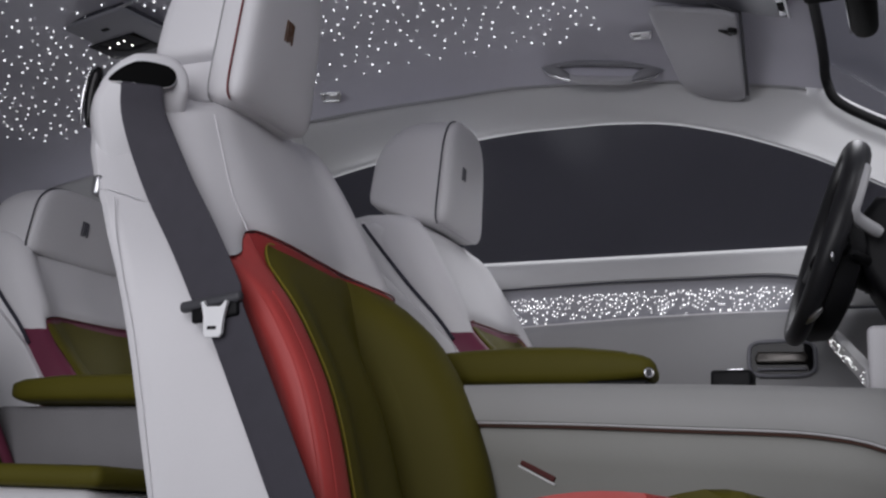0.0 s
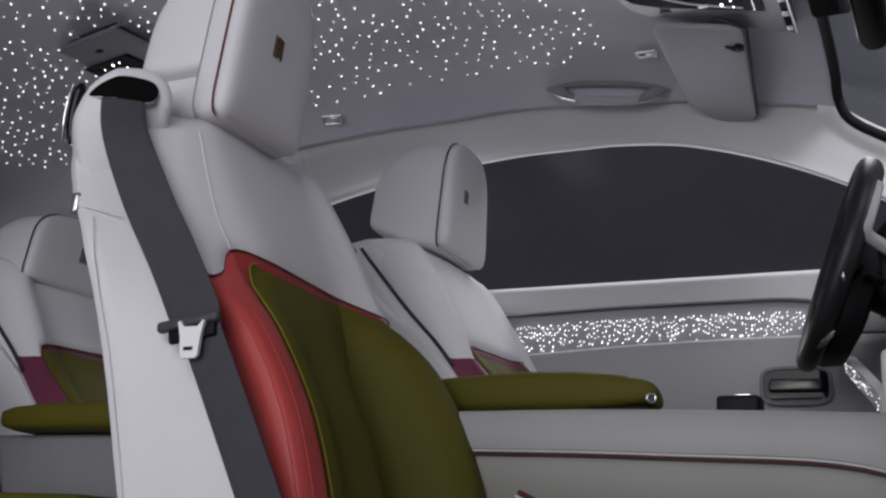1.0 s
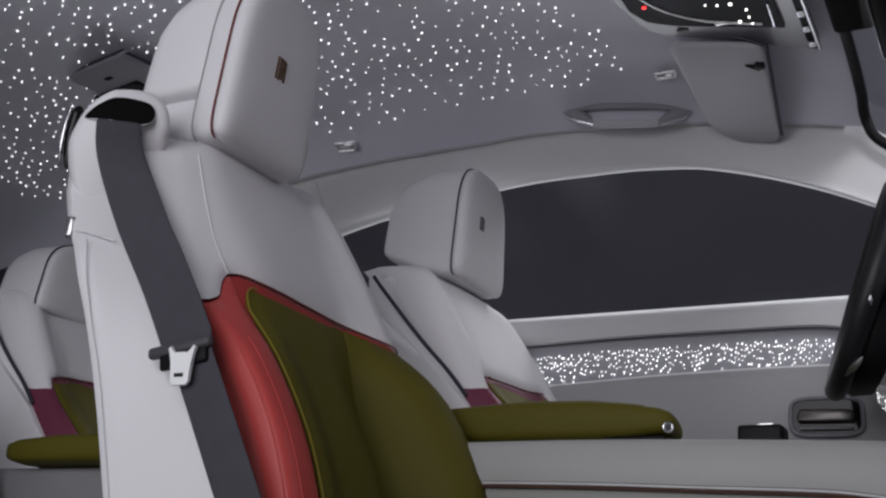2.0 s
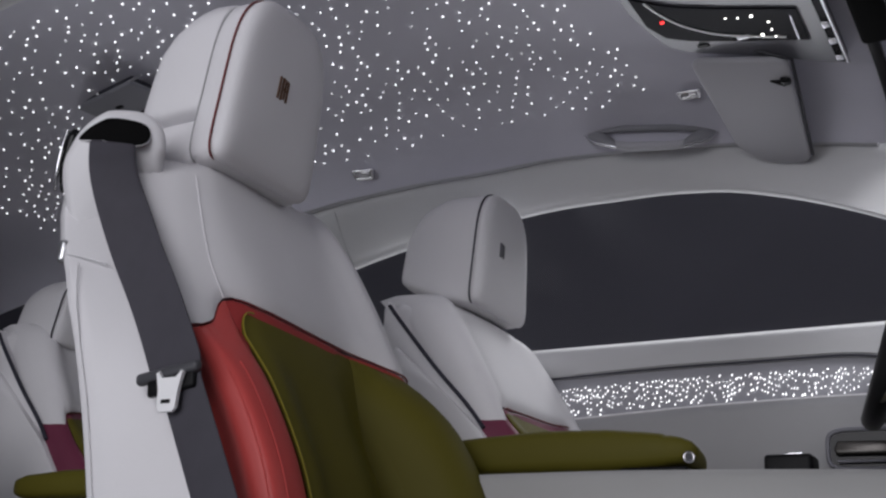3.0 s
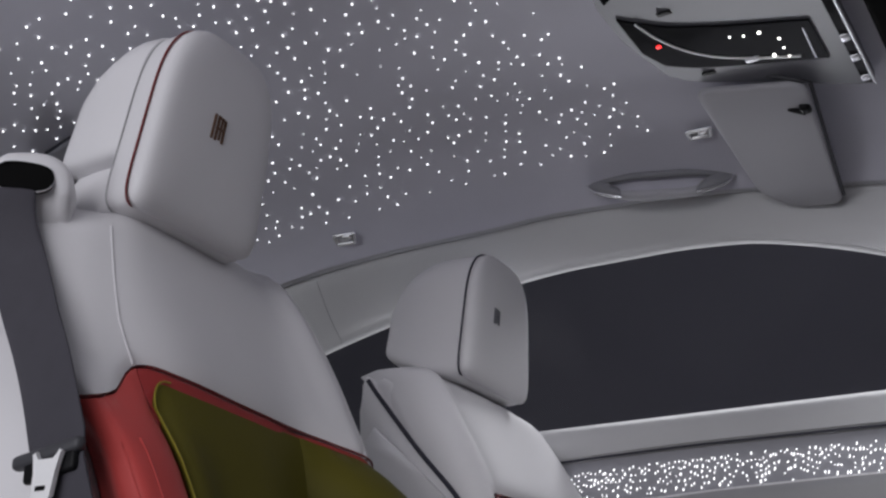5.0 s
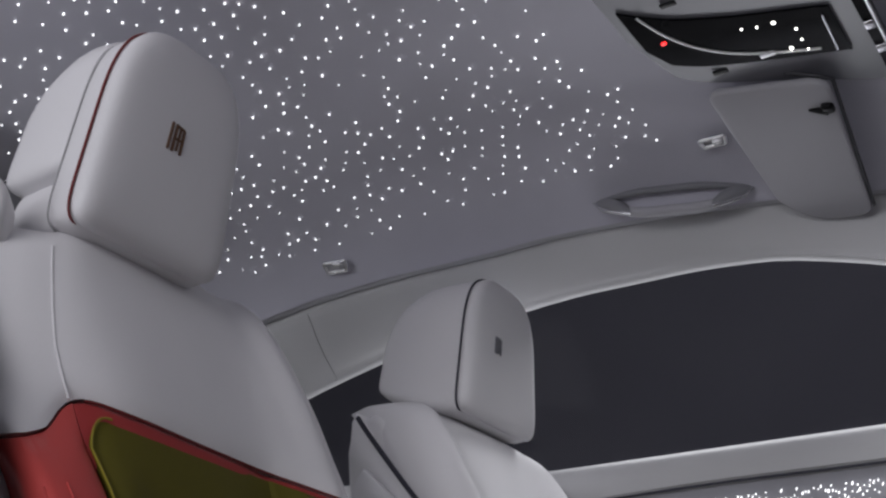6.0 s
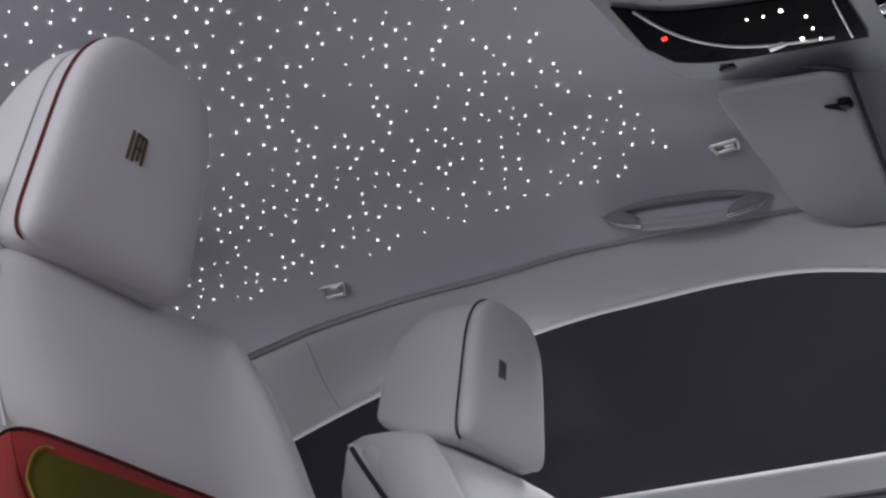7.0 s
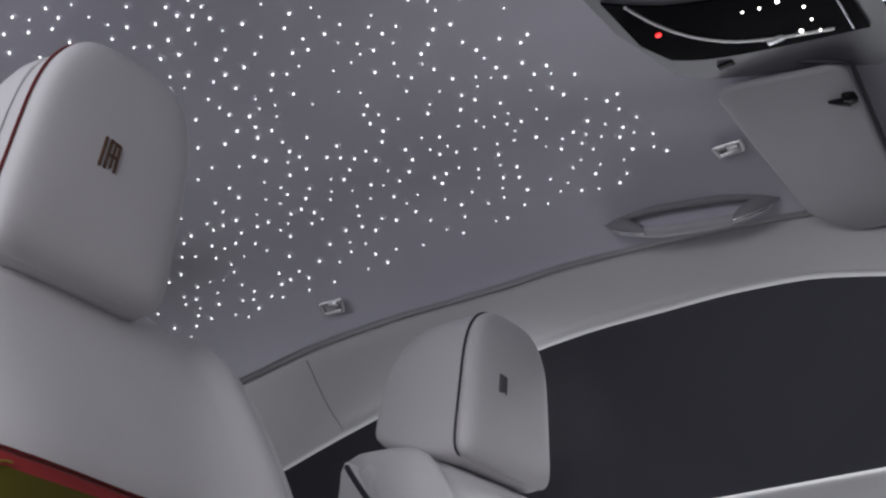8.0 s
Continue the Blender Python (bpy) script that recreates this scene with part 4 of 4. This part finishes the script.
rb = thing("rear_bench", "olive and white rear bench cushion", "bench", (-1.7, 1.75, 0.44))
part("cushion", local(rbox((-1.55, 1.72, 0.665), (0.60, 0.30, 0.036), 0.016, 4), rb), OLIVE, rb)
part("base", local(rbox((-1.56, 1.72, 0.545), (0.60, 0.31, 0.20), 0.03), rb), LEATHER, rb, "white leather base")

rows, edge_line = [], []
for z in (0.66, 0.70, 0.76, 0.84, 0.92, 0.98, 0.995, 1.0):
    yin, xf = 1.872 - 0.46 * (z - 0.66), -1.70 - 0.25 * (z - 0.66)
    sh = {0.995: 0.92, 1.0: 0.75}.get(z, 1.0)
    edge_line.append((xf - 0.018, yin + 0.002, z))
    rows.append([(xf - 0.05 + 0.05 * sh * math.copysign(abs(math.cos(a)) ** 0.5, math.cos(a)), (1.47 + yin) / 2 + (yin - 1.47) / 2 * sh * math.copysign(abs(math.sin(a)) ** 0.3, math.sin(a)), z) for a in [2 * math.pi * k / 28 for k in range(28)]])
back = part("backrest", local(loft(rows), rb), OLIVE, rb, "olive leather backrest")
part("edge_roll", local(tube(edge_line[:-2], 0.016, 10), rb), PLUM, back, "plum leather edge")

# ---------------------------------------------------------------- dashboard and steering wheel
dash = thing("dashboard", "pale leather dashboard with black instruments and chrome vents", "dashboard", (0.0, CY, 0.44))


def hpart(name, bm, mat, label="", parent=None):
    return part(name, local(bm, dash), mat, parent or dash, label)


line = [(-0.03, 0.60), (-0.05, 0.80), (-0.06, 0.93), (-0.05, 1.03), (0.0, 1.09), (0.08, 1.12), (0.32, 1.13), (0.36, 1.05), (0.36, 0.60)]
hpart("fascia", slab([(v.x, v.z) for v in smooth_line([(x, 0, z) for x, z in line], 3)], 1.36, 2.58, 0.02), LEATHER, "pale leather fascia")
hpart("instrument_hood", slab([(-0.10, 1.00), (-0.15, 1.09), (-0.155, 1.18), (-0.12, 1.222), (0.10, 1.21), (0.12, 1.0)], 2.21, 2.50, 0.02), BLACK, "black instrument hood")
hpart("instrument_screen", rbox((-0.155, 2.352, 1.135), (0.01, 0.26, 0.08), 0.003), PIANO, "dark instrument screen")
hpart("centre_stack", slab([(-0.07, 0.70), (-0.09, 0.86), (-0.09, 1.02), (-0.03, 1.04), (-0.02, 0.70)], 1.86, 2.12, 0.012), PIANO, "glossy black centre stack")
for zz in (0.90, 0.96):
    hpart("air_vent", turned(tube([Vector((0, 0.028 * math.cos(a), 0.028 * math.sin(a))) for a in [2 * math.pi * k / 24 for k in range(24)]], 0.006, 8, True), Matrix.Translation((-0.092, 2.03, zz))), CHROME, "chrome ringed vent")
hpart("stack_cheek", rbox((-0.105, 2.125, 0.905), (0.075, 0.03, 0.125), 0.012), LEATHER, "pale leather cheek beside the centre stack")
strip = [[(-0.238 + 0.085 * t, 2.570 - 0.33 * t, 1.025 - 0.0 * t - 0.13 * t + dz_) for dz_ in (-0.016, 0.0, 0.016)] for t in [k / 10 for k in range(11)]]
hpart("light_strip", sheet(strip, (0.02, 0.01, 0)), LEATHER, "pale strip with tiny lights")

MATTGREY = material("rim_strip_grey", (0.34, 0.34, 0.35), 0.45, grain=500, bump=0.04, spread=0.05)
wheel = thing("steering_wheel", "black leather steering wheel with satin glints on the rim", "steering wheel", (-0.218, 2.320, 1.160))
wm = pose(0, 0, 0, 0, 0, 13) @ pose(0, 0, 0, 0, 18.5, 0)
RW = 0.183
rim = [(0, RW * math.cos(a), RW * math.sin(a)) for a in [2 * math.pi * k / 56 for k in range(56)]]
part("rim", turned(tube(rim, [0.0215 + 0.003 * math.sin(2 * math.pi * k / 56) for k in range(56)], 14, True), wm), material("black_wheel_leather", (0.014, 0.014, 0.016), 0.42, grain=700, bump=0.15, spread=0.1, spec=0.35), wheel, "black leather rim")
hub = []
for x, k in ((0.07, 0.5), (0.06, 0.9), (0.03, 1.0), (0.012, 0.98), (0.002, 0.88), (-0.002, 0.6), (-0.003, 0.2)):
    hub.append([(x, 0.140 * k * math.copysign(abs(math.cos(a)) ** 0.7, math.cos(a)), -0.055 + 0.125 * k * math.copysign(abs(math.sin(a)) ** 0.7, math.sin(a))) for a in [2 * math.pi * j / 32 for j in range(32)]])
part("hub", turned(loft(hub), wm), BLACK, wheel)
for a, w in ((-12, 0.026), (192, 0.026), (262, 0.018), (278, 0.018)):
    c, s_ = math.cos(radians(a)), math.sin(radians(a))
    part("spoke", turned(tube([(0.02, 0.07 * c, 0.07 * s_ - 0.01), (0.006, (RW - 0.006) * c, (RW - 0.006) * s_)], [w * 1.3, w * 0.7], 10), wm), BLACK, wheel)
for sg in (-1, 1):
    # grey strip along the rim's back, turning away from it at the lower end
    arc_ = [(0.015, sg * (RW + 0.008) * math.cos(radians(f)), (RW + 0.008) * math.sin(radians(f))) for f in (40, 34, 28, 22, 16, 10, 6)]
    part("rim_grey_strip", turned(tube(smooth_line(arc_ + [(0.024, sg * 0.182, 0.012), (0.044, sg * 0.172, 0.008), (0.072, sg * 0.165, 0.003)], 3), [0.003, 0.007] + [0.0115] * 25 + [0.009], 10), wm), MATTGREY, wheel, "grey strip behind the rim")
    # glints on the rim are modelled as small satin tubes, upper then lower
    part("rim_glint", turned(tube([(0.002, sg * 0.196, -0.064), (0.004, sg * 0.1945, -0.071), (0.008, sg * 0.191, -0.078)], [0.001, 0.004, 0.001], 8), wm), SATIN, wheel, "satin sliver standing for a glint on the rim")
    low_arc = [(0.004 + 0.0011 * k, sg * 0.200 * math.cos(radians(62 - k)), -0.200 * math.sin(radians(62 - k))) for k in range(0, 15, 2)]
    part("rim_glint", turned(tube(low_arc, [0.0015, 0.003, 0.0045, 0.0055, 0.0055, 0.005, 0.004, 0.001], 8), wm), SATIN, wheel, "satin sliver standing for a glint on the rim")
part("column", turned(tube([(0.04, 0, -0.01), (0.18, 0, -0.03)], 0.045, 12), wm), BLACK, wheel)
stalk = part("stalk", turned(tube([(0.10, -0.03, -0.03), (0.085, -0.10, -0.037), (0.045, -0.15, -0.044), (0.036, -0.165, -0.046)], [0.009, 0.010, 0.009, 0.004]), wm), BLACK, wheel, "black stalk")
part("stalk_ring", turned(tube([(0.097, -0.06, -0.034), (0.086, -0.10, -0.038)], [0.0115, 0.0105], 12), wm), SATIN, stalk, "satin ring on the stalk")

# ---------------------------------------------------------------- fittings on the headliner
def on_roof(x, y, drop=0.0):
    return Vector((x, y, roof_at(x, y) - drop))


grab = thing("grab_handle", "grey padded grab handle on the roof rail", "handle", (-0.69, 2.42, 1.63))
ends = [Vector((-0.823, 2.407, 1.634)), Vector((-0.555, 2.470, 1.620))]
GT = [k / 32 for k in range(33)]
SAG = [min(1.0, 1.12 * math.sin(math.pi * t) ** 0.75) for t in GT]
mid = [ends[0] + (ends[1] - ends[0]) * t for t in GT]
low = [q + Vector((0, -0.006, -0.028)) * g for q, g in zip(mid, SAG)]
top = [q + Vector((0, -0.016, 0.008)) * g for q, g in zip(mid, SAG)]
HANDLE = material("handle_suede", (0.50, 0.495, 0.525), 0.8, grain=900, bump=0.15, spread=0.04, spec=0.2)
part("bar", local(tube(low[2:-2], [0.004 + 0.0055 * g for g in SAG[2:-2]], 12), grab), HANDLE, grab, "padded grip bar")
rows = [[q + Vector((0, 0.010, 0.012)), (q + r) / 2 + Vector((0, 0.012, 0.010)), r + Vector((0, 0.012, 0.004))] for q, r in list(zip(top, low))[3:-3]]
part("recess", local(sheet(rows, (0, 0.004, 0.004)), grab), SUEDE, grab, "shallow suede recess behind the bar")
CAPGREY = material("handle_cap_grey", (0.27, 0.27, 0.29), 0.55, grain=700, bump=0.08, spread=0.04)
# dark tube drawn for the shadow line above the bar
part("upper_shade_line", local(tube(top[2:-2], [0.003 + 0.004 * g for g in SAG[2:-2]], 10), grab), CAPGREY, grab)
for a, c in ((0, 8), (32, 24)):
    step = 1 if a == 0 else -1
    rings = []
    for i in range(a, c + step, step):
        f = abs(i - a) / 8
        p, q = low[i] + Vector((0, -0.003, -0.006 * min(1, 3 * f))), top[i] + Vector((0, -0.003, 0.006 * min(1, 3 * f)))
        half = (q - p) / 2 * (1 - 0.75 * f**2)
        m_ = p + half
        th = Vector((0, -0.80, -0.60)) * (0.002 + 0.010 * min(1.0, 2.2 * f) * (1 - 0.55 * f**4))
        rings.append([m_ + half * math.cos(t) + th * math.sin(t) for t in [2 * math.pi * k / 14 for k in range(14)]])
    cap = part("end_cap", local(loft(rings), grab), CAPGREY, grab, "tapered grey end cap")
    part("cap_trim", local(tube([low[i] + Vector((0, -0.008, -0.008 * min(1, abs(i - a) / 2))) for i in range(a, c + step, step)], [0.0012 + 0.0026 * min(1, abs(i - a) / 3) for i in range(a, c + step, step)], 8), grab), CHROME, cap, "bright edge trim")


POLISH = material("polished_hook_metal", (0.95, 0.95, 0.96), 0.22, metal=0.7, grain=300, bump=0.02, spread=0.03, spec=0.9)


def hook(x, y, z, size, turn, tip):
    h = thing("coat_hook", "small chrome coat hook on the headliner", "hook", (x, y, z), "coat hooks")
    m = pose(0, 0, 0, 0, 0, turn) @ pose(0, 0, 0, tip, 0, 0)
    w, d = size * 0.5, size * 0.20
    ring = smooth_line([(-w, -d, -0.004), (-w * 0.86, d * 0.9, -0.004), (-w * 0.7, d, -0.004), (w * 0.7, d, -0.004), (w * 0.86, d * 0.9, -0.004), (w, -d, -0.004), (w * 0.84, -d * 1.1, -0.004), (-w * 0.84, -d * 1.1, -0.004)], 3, True)
    part("plate", turned(rbox((0, 0, 0.0005), (size * 0.8, size * 0.36, 0.004), 0.0015), m), HANDLE, h, "grey backing plate")
    part("loop", turned(tube(ring, 0.0036, 10, True), m), POLISH, h, "bright polished loop")
    part("peg", turned(rbox((w * 0.40, -d * 0.75, -0.009), (size * 0.42, size * 0.20, 0.012), 0.003), m), POLISH, h, "bright polished peg")
    return h


hook(-0.581, 2.358, roof_at(-0.581, 2.358) - 0.004, 0.041, 4, -12)
hook(-1.287, 2.266, roof_at(-1.287, 2.266) - 0.006, 0.044, 8, -42)

vis = thing("sun_visor", "grey suede sun visor folded against the headliner", "visor", (-0.46, 2.39, 1.62))
vq = [Vector((-0.534, 2.205, 1.649)), Vector((-0.356, 2.205, 1.610)), Vector((-0.384, 2.520, 1.550)), Vector((-0.470, 2.528, 1.566)), Vector((-0.520, 2.482, 1.588))]
bm = bmesh.new()
vn = (vq[1] - vq[0]).cross(vq[4] - vq[0]).normalized()
if vn.z > 0:
    vn = -vn
lo = [bm.verts.new(q + vn * 0.006) for q in vq]
hi = [bm.verts.new(q - vn * 0.008) for q in vq]
bm.faces.new(lo)
bm.faces.new(hi[::-1])
for i in range(5):
    bm.faces.new((lo[i], hi[i], hi[(i + 1) % 5], lo[(i + 1) % 5]))
bmesh.ops.bevel(bm, geom=[e for e in bm.edges if (e.verts[0] in lo) != (e.verts[1] in lo)], offset=0.022, segments=4, profile=0.5, affect="EDGES")
bmesh.ops.bevel(bm, geom=[e for e in bm.edges if e.calc_face_angle(0) > 1.0], offset=0.005, segments=2, profile=0.5, affect="EDGES")
part("panel", local(bm, vis), material("visor_suede", (0.49, 0.485, 0.515), 0.85, grain=900, bump=0.2, spread=0.04, spec=0.15), vis)
# contact shadow round the visor, modelled as a thin dark tube
gap = [vq[0] - vn * 0.004, vq[1] - vn * 0.004, vq[2] - vn * 0.004]
part("edge_shade", local(tube([gap[0] + Vector((0.095, -0.002, 0.0)), gap[1] + Vector((-0.01, -0.004, 0)), gap[1] + Vector((0.004, 0.010, 0)), gap[2] + Vector((0.004, -0.02, 0))], 0.0032, 8), vis), RUBBER, vis, "dark tube standing for the shadow round the visor")
pv = part("pivot", local(turned(rbox((0, 0, 0), (0.018, 0.022, 0.018), 0.006), Matrix.Translation((-0.372, 2.258, 1.598))), vis), BLACK, vis, "black pivot clip")
part("clip_arm", local(tube([(-0.374, 2.262, 1.595), (-0.384, 2.262, 1.598), (-0.400, 2.259, 1.602)], [0.0085, 0.0065, 0.0025], 10), vis), BLACK, pv)

oh = thing("overhead_console", "grey overhead console with a glossy black lamp panel", "overhead console", (-0.42, CY, 1.66))


def patch(x0, x1, a0, a1, drop, th=0.004):
    rows = [[Vector((x, CY + a, roof_at(x, CY + a * 0.9) - drop)) for a in np.linspace(a0(x), a1(x), 14)] for x in np.linspace(x0, x1, 14)]
    return sheet(rows, (0, 0, th))


oh_out = curve([(-0.585, 0.05), (-0.580, 0.11), (-0.568, 0.150), (-0.548, 0.178), (-0.52, 0.198), (-0.48, 0.213), (-0.43, 0.226), (-0.36, 0.246), (-0.275, 0.262), (-0.25, 0.262)])
part("surround", local(patch(-0.585, -0.262, lambda x: -oh_out(x), oh_out, 0.024, 0.03), oh), GREY, oh, "grey painted surround")
glass_in = curve([(-0.569, -0.014), (-0.54, 0.008), (-0.50, 0.032), (-0.45, 0.047), (-0.424, 0.053), (-0.30, 0.068)])
glass_out = curve([(-0.569, 0.085), (-0.566, 0.104), (-0.558, 0.122), (-0.54, 0.136), (-0.492, 0.156), (-0.416, 0.168), (-0.32, 0.173), (-0.30, 0.173)])
for sg in (1, -1):
    off = 0.0 if sg > 0 else -0.085
    lamp_panel = part("lamp_panel", local(patch(-0.569, -0.308, (lambda x: glass_in(x)) if sg > 0 else (lambda x: -glass_out(x) + off + 0.085), glass_out if sg > 0 else (lambda x: off - glass_in(x) + 0.015), 0.0275), oh), GLOSS, oh, "glossy black lamp panel")
    if sg > 0:
        panel_ = lamp_panel


def on_panel(x, a, drop=0.0285):
    return Vector((x, CY + a, roof_at(x, CY + a * 0.9) - drop))


line = smooth_line([on_panel(x, a) for x, a in ((-0.546, 0.004), (-0.540, 0.024), (-0.530, 0.052), (-0.507, 0.092), (-0.473, 0.124), (-0.435, 0.142), (-0.385, 0.153), (-0.345, 0.158))], 3)
part("trim_line", local(tube(line, 0.0019, 6), oh), WHITEP, panel_, "thin pale trim line")
part("trim_line", local(tube([on_panel(-0.321, 0.082), on_panel(-0.325, 0.166)], 0.0014, 6), oh), CHROME, panel_)
part("indicator", local(turned(rbox((0, 0, 0), (0.007, 0.005, 0.003), 0.001), Matrix.Translation(on_panel(-0.537, 0.073, 0.029))), oh), LED, panel_, "small red indicator light")
# small emissive dots set on the black panel
for x, a, r in ((-0.428, 0.082, 0.0013), (-0.4075, 0.084, 0.0014), (-0.384, 0.081, 0.0025), (-0.361, 0.1035, 0.0016), (-0.362, 0.13, 0.0014), (-0.3815, 0.147, 0.0025), (-0.361, 0.155, 0.0014)):
    disc = [[on_panel(x, a, dz_) + Vector((k * r * math.cos(t), k * r * math.sin(t), 0)) for t in [2 * math.pi * q / 10 for q in range(10)]] for dz_, k in ((0.027, 1.0), (0.029, 1.0), (0.0298, 0.5))]
    part("panel_dot", local(loft(disc), oh), DOT_GLOW, panel_, "small glowing dot on the glass")
part("switch", local(turned(rbox((0, 0, 0), (0.022, 0.010, 0.004), 0.0018), Matrix.Translation(on_panel(-0.4157, 0.150, 0.029))), oh), SATIN, panel_, "small satin switch")
part("end_strip", local(sheet([[on_panel(x, a, 0.0255) for a in np.linspace(0.02, 0.256, 10)] for x in (-0.279, -0.265)], (0, 0, 0.004)), oh), GLOSS, oh, "dark glossy end strip")
part("end_trim", local(tube([on_panel(-0.262, a, 0.024) for a in (0.02, 0.10, 0.18, 0.262)], 0.003, 8), oh), SATIN, oh, "satin end trim")
for a in (0.12, 0.178, 0.238):
    part("end_clip", local(turned(rbox((0, 0, 0), (0.013, 0.017, 0.005), 0.002), Matrix.Translation(on_panel(-0.272, a, 0.0275))), oh), CHROME, oh, "small chrome clip")
for x, a in ((-0.494, 0.176), (-0.497, -0.004)):
    part("sensor_dot", local(turned(rbox((0, 0, 0), (0.022, 0.010, 0.003), 0.0014), Matrix.Translation(on_panel(x, a, 0.0255))), oh), BLACK, oh, "small dark sensor")

rl = thing("rear_lamp", "dark rear reading lamp in the headliner", "lamp", on_roof(-1.515, 1.815))
LEAN = Matrix.Rotation(radians(-11.5), 4, "Z")
rl_at = lambda x, y, z=1.5635: Vector((x, y, z)) - rl.location
low_z = 1.5675 - rl.location.z
bezel = part("bezel", turned(rbox((0, 0, 0), (0.186, 0.250, 0.014), 0.005), Matrix.Translation((-0.003, 0.047, low_z)) @ LEAN), material("lamp_bezel", (0.30, 0.30, 0.33), 0.5, grain=500, spread=0.03), rl, "grey lamp housing")
glass = part("glass", turned(rbox((0, 0, 0), (0.142, 0.075, 0.004), 0.0015), Matrix.Translation((-0.044, 0.050, low_z - 0.008)) @ LEAN), PIANO, rl, "glossy black glass")
part("rim", turned(tube([(-0.093, -0.125, 0.004), (0.093, -0.125, 0.004), (0.093, 0.125, 0.004), (-0.093, 0.125, 0.004)], 0.0042, 6, True), Matrix.Translation((-0.003, 0.047, low_z)) @ LEAN), NAVY, rl, "thin dark rim")
part("edge_trim", tube([rl_at(-1.482, 1.729, 1.568), rl_at(-1.450, 1.722, 1.568), rl_at(-1.421, 1.716, 1.568)], [0.001, 0.0028, 0.0022], 8), SATIN, bezel, "short satin edge")
part("sensor_dot", turned(rbox((0, 0, 0), (0.020, 0.009, 0.003), 0.0014), Matrix.Translation(rl_at(-1.545, 1.787, 1.5600)) @ LEAN), BLACK, bezel, "small dark sensor")
# four emissive dots on the rear glass
for x, y, r in ((-1.560, 1.845, 0.0026), (-1.539, 1.839, 0.0018), (-1.537, 1.862, 0.0016), (-1.592, 1.857, 0.0014)):
    disc = [[rl_at(x + k * r * math.cos(t), y + k * r * math.sin(t), z) for t in [2 * math.pi * q / 10 for q in range(10)]] for z, k in ((1.559, 1.0), (1.5570, 1.0), (1.5562, 0.5))]
    part("panel_dot", loft(disc), DOT_GLOW, glass, "small glowing dot on the glass")

# ---------------------------------------------------------------- star lights
def dots(name, places, label, parent=None):
    """places: (point, normal, radius, stretch)."""
    bm = bmesh.new()
    for q, n, r, st in places:
        n = Vector(n).normalized()
        a = n.orthogonal().normalized() if abs(n.z) > 0.7 else Vector((0, 0, 1)).cross(n).normalized()
        b = n.cross(a)
        b = b + a * (0.32 if st > 1.3 else 0.0)
        ring, rim_ = ([bm.verts.new(q + n * (r * h) + a * (r * g * math.cos(t)) + b * (r * g * st * math.sin(t))) for t in [2 * math.pi * k / 6 for k in range(6)]] for h, g in ((0.0, 0.8), (1.3, 1.0)))
        tip = bm.verts.new(q + n * r * 2.2)
        for k in range(6):
            bm.faces.new((ring[k], ring[(k + 1) % 6], rim_[(k + 1) % 6], rim_[k]))
            bm.faces.new((rim_[k], rim_[(k + 1) % 6], tip))
    ob = part(name, bm, STAR, parent)
    return tagged(ob, label, "lights", kind="stuff")


rng = random.Random(7)
far_edge = curve([(-2.1, 0.14), (-1.9, 0.19), (-1.6, 0.20), (-1.28, 0.235), (-1.1, 0.285), (-0.9, 0.33), (-0.72, 0.37), (-0.67, 0.35)])
places = []
tries = []
while len(places) < 980:
    x = rng.uniform(-2.1, -0.65)
    y = CY + rng.uniform(-0.52, 0.38)
    if y - CY > far_edge(x) + 0.012 or x > (-0.66 if y > 2.15 else -0.69):
        continue
    if any((x - a) ** 2 + (y - b) ** 2 < 0.0190**2 for a, b in tries):
        continue
    tries.append((x, y))
    places.append((on_roof(x, y, 0.0015), (0, 0, -1), rng.choice((0.0008, 0.0010, 0.0012, 0.0013)), 1.1))
dots("headliner_lights", places, "scattered tiny white lights in the headliner")
places = []
near = []
while len(near) < 330:
    x = rng.uniform(-1.0, -0.31)
    z = star_low(x) + 0.005 + (star_top(x) - star_low(x) - 0.024) * rng.betavariate(2.0, 1.0)
    if any(abs(x - p) < 0.0042 and abs(z - q) < 0.0075 for p, q in near):
        continue
    near.append((x, z))
    places.append((Vector((x, 2.6105, z - 0.007)), (0, -1, 0), rng.uniform(0.0006, 0.0009), rng.uniform(1.6, 4.2)))
for _ in range(40):
    t = rng.random()
    places.append((Vector((-0.240 + 0.085 * t, 2.567 - 0.33 * t, 1.025 - 0.13 * t + rng.uniform(-0.013, 0.013))), (-0.9, -0.3, 0), rng.uniform(0.0006, 0.0010), 1.2))
dots("door_lights", places, "dense field of tiny white lights on the door panel")
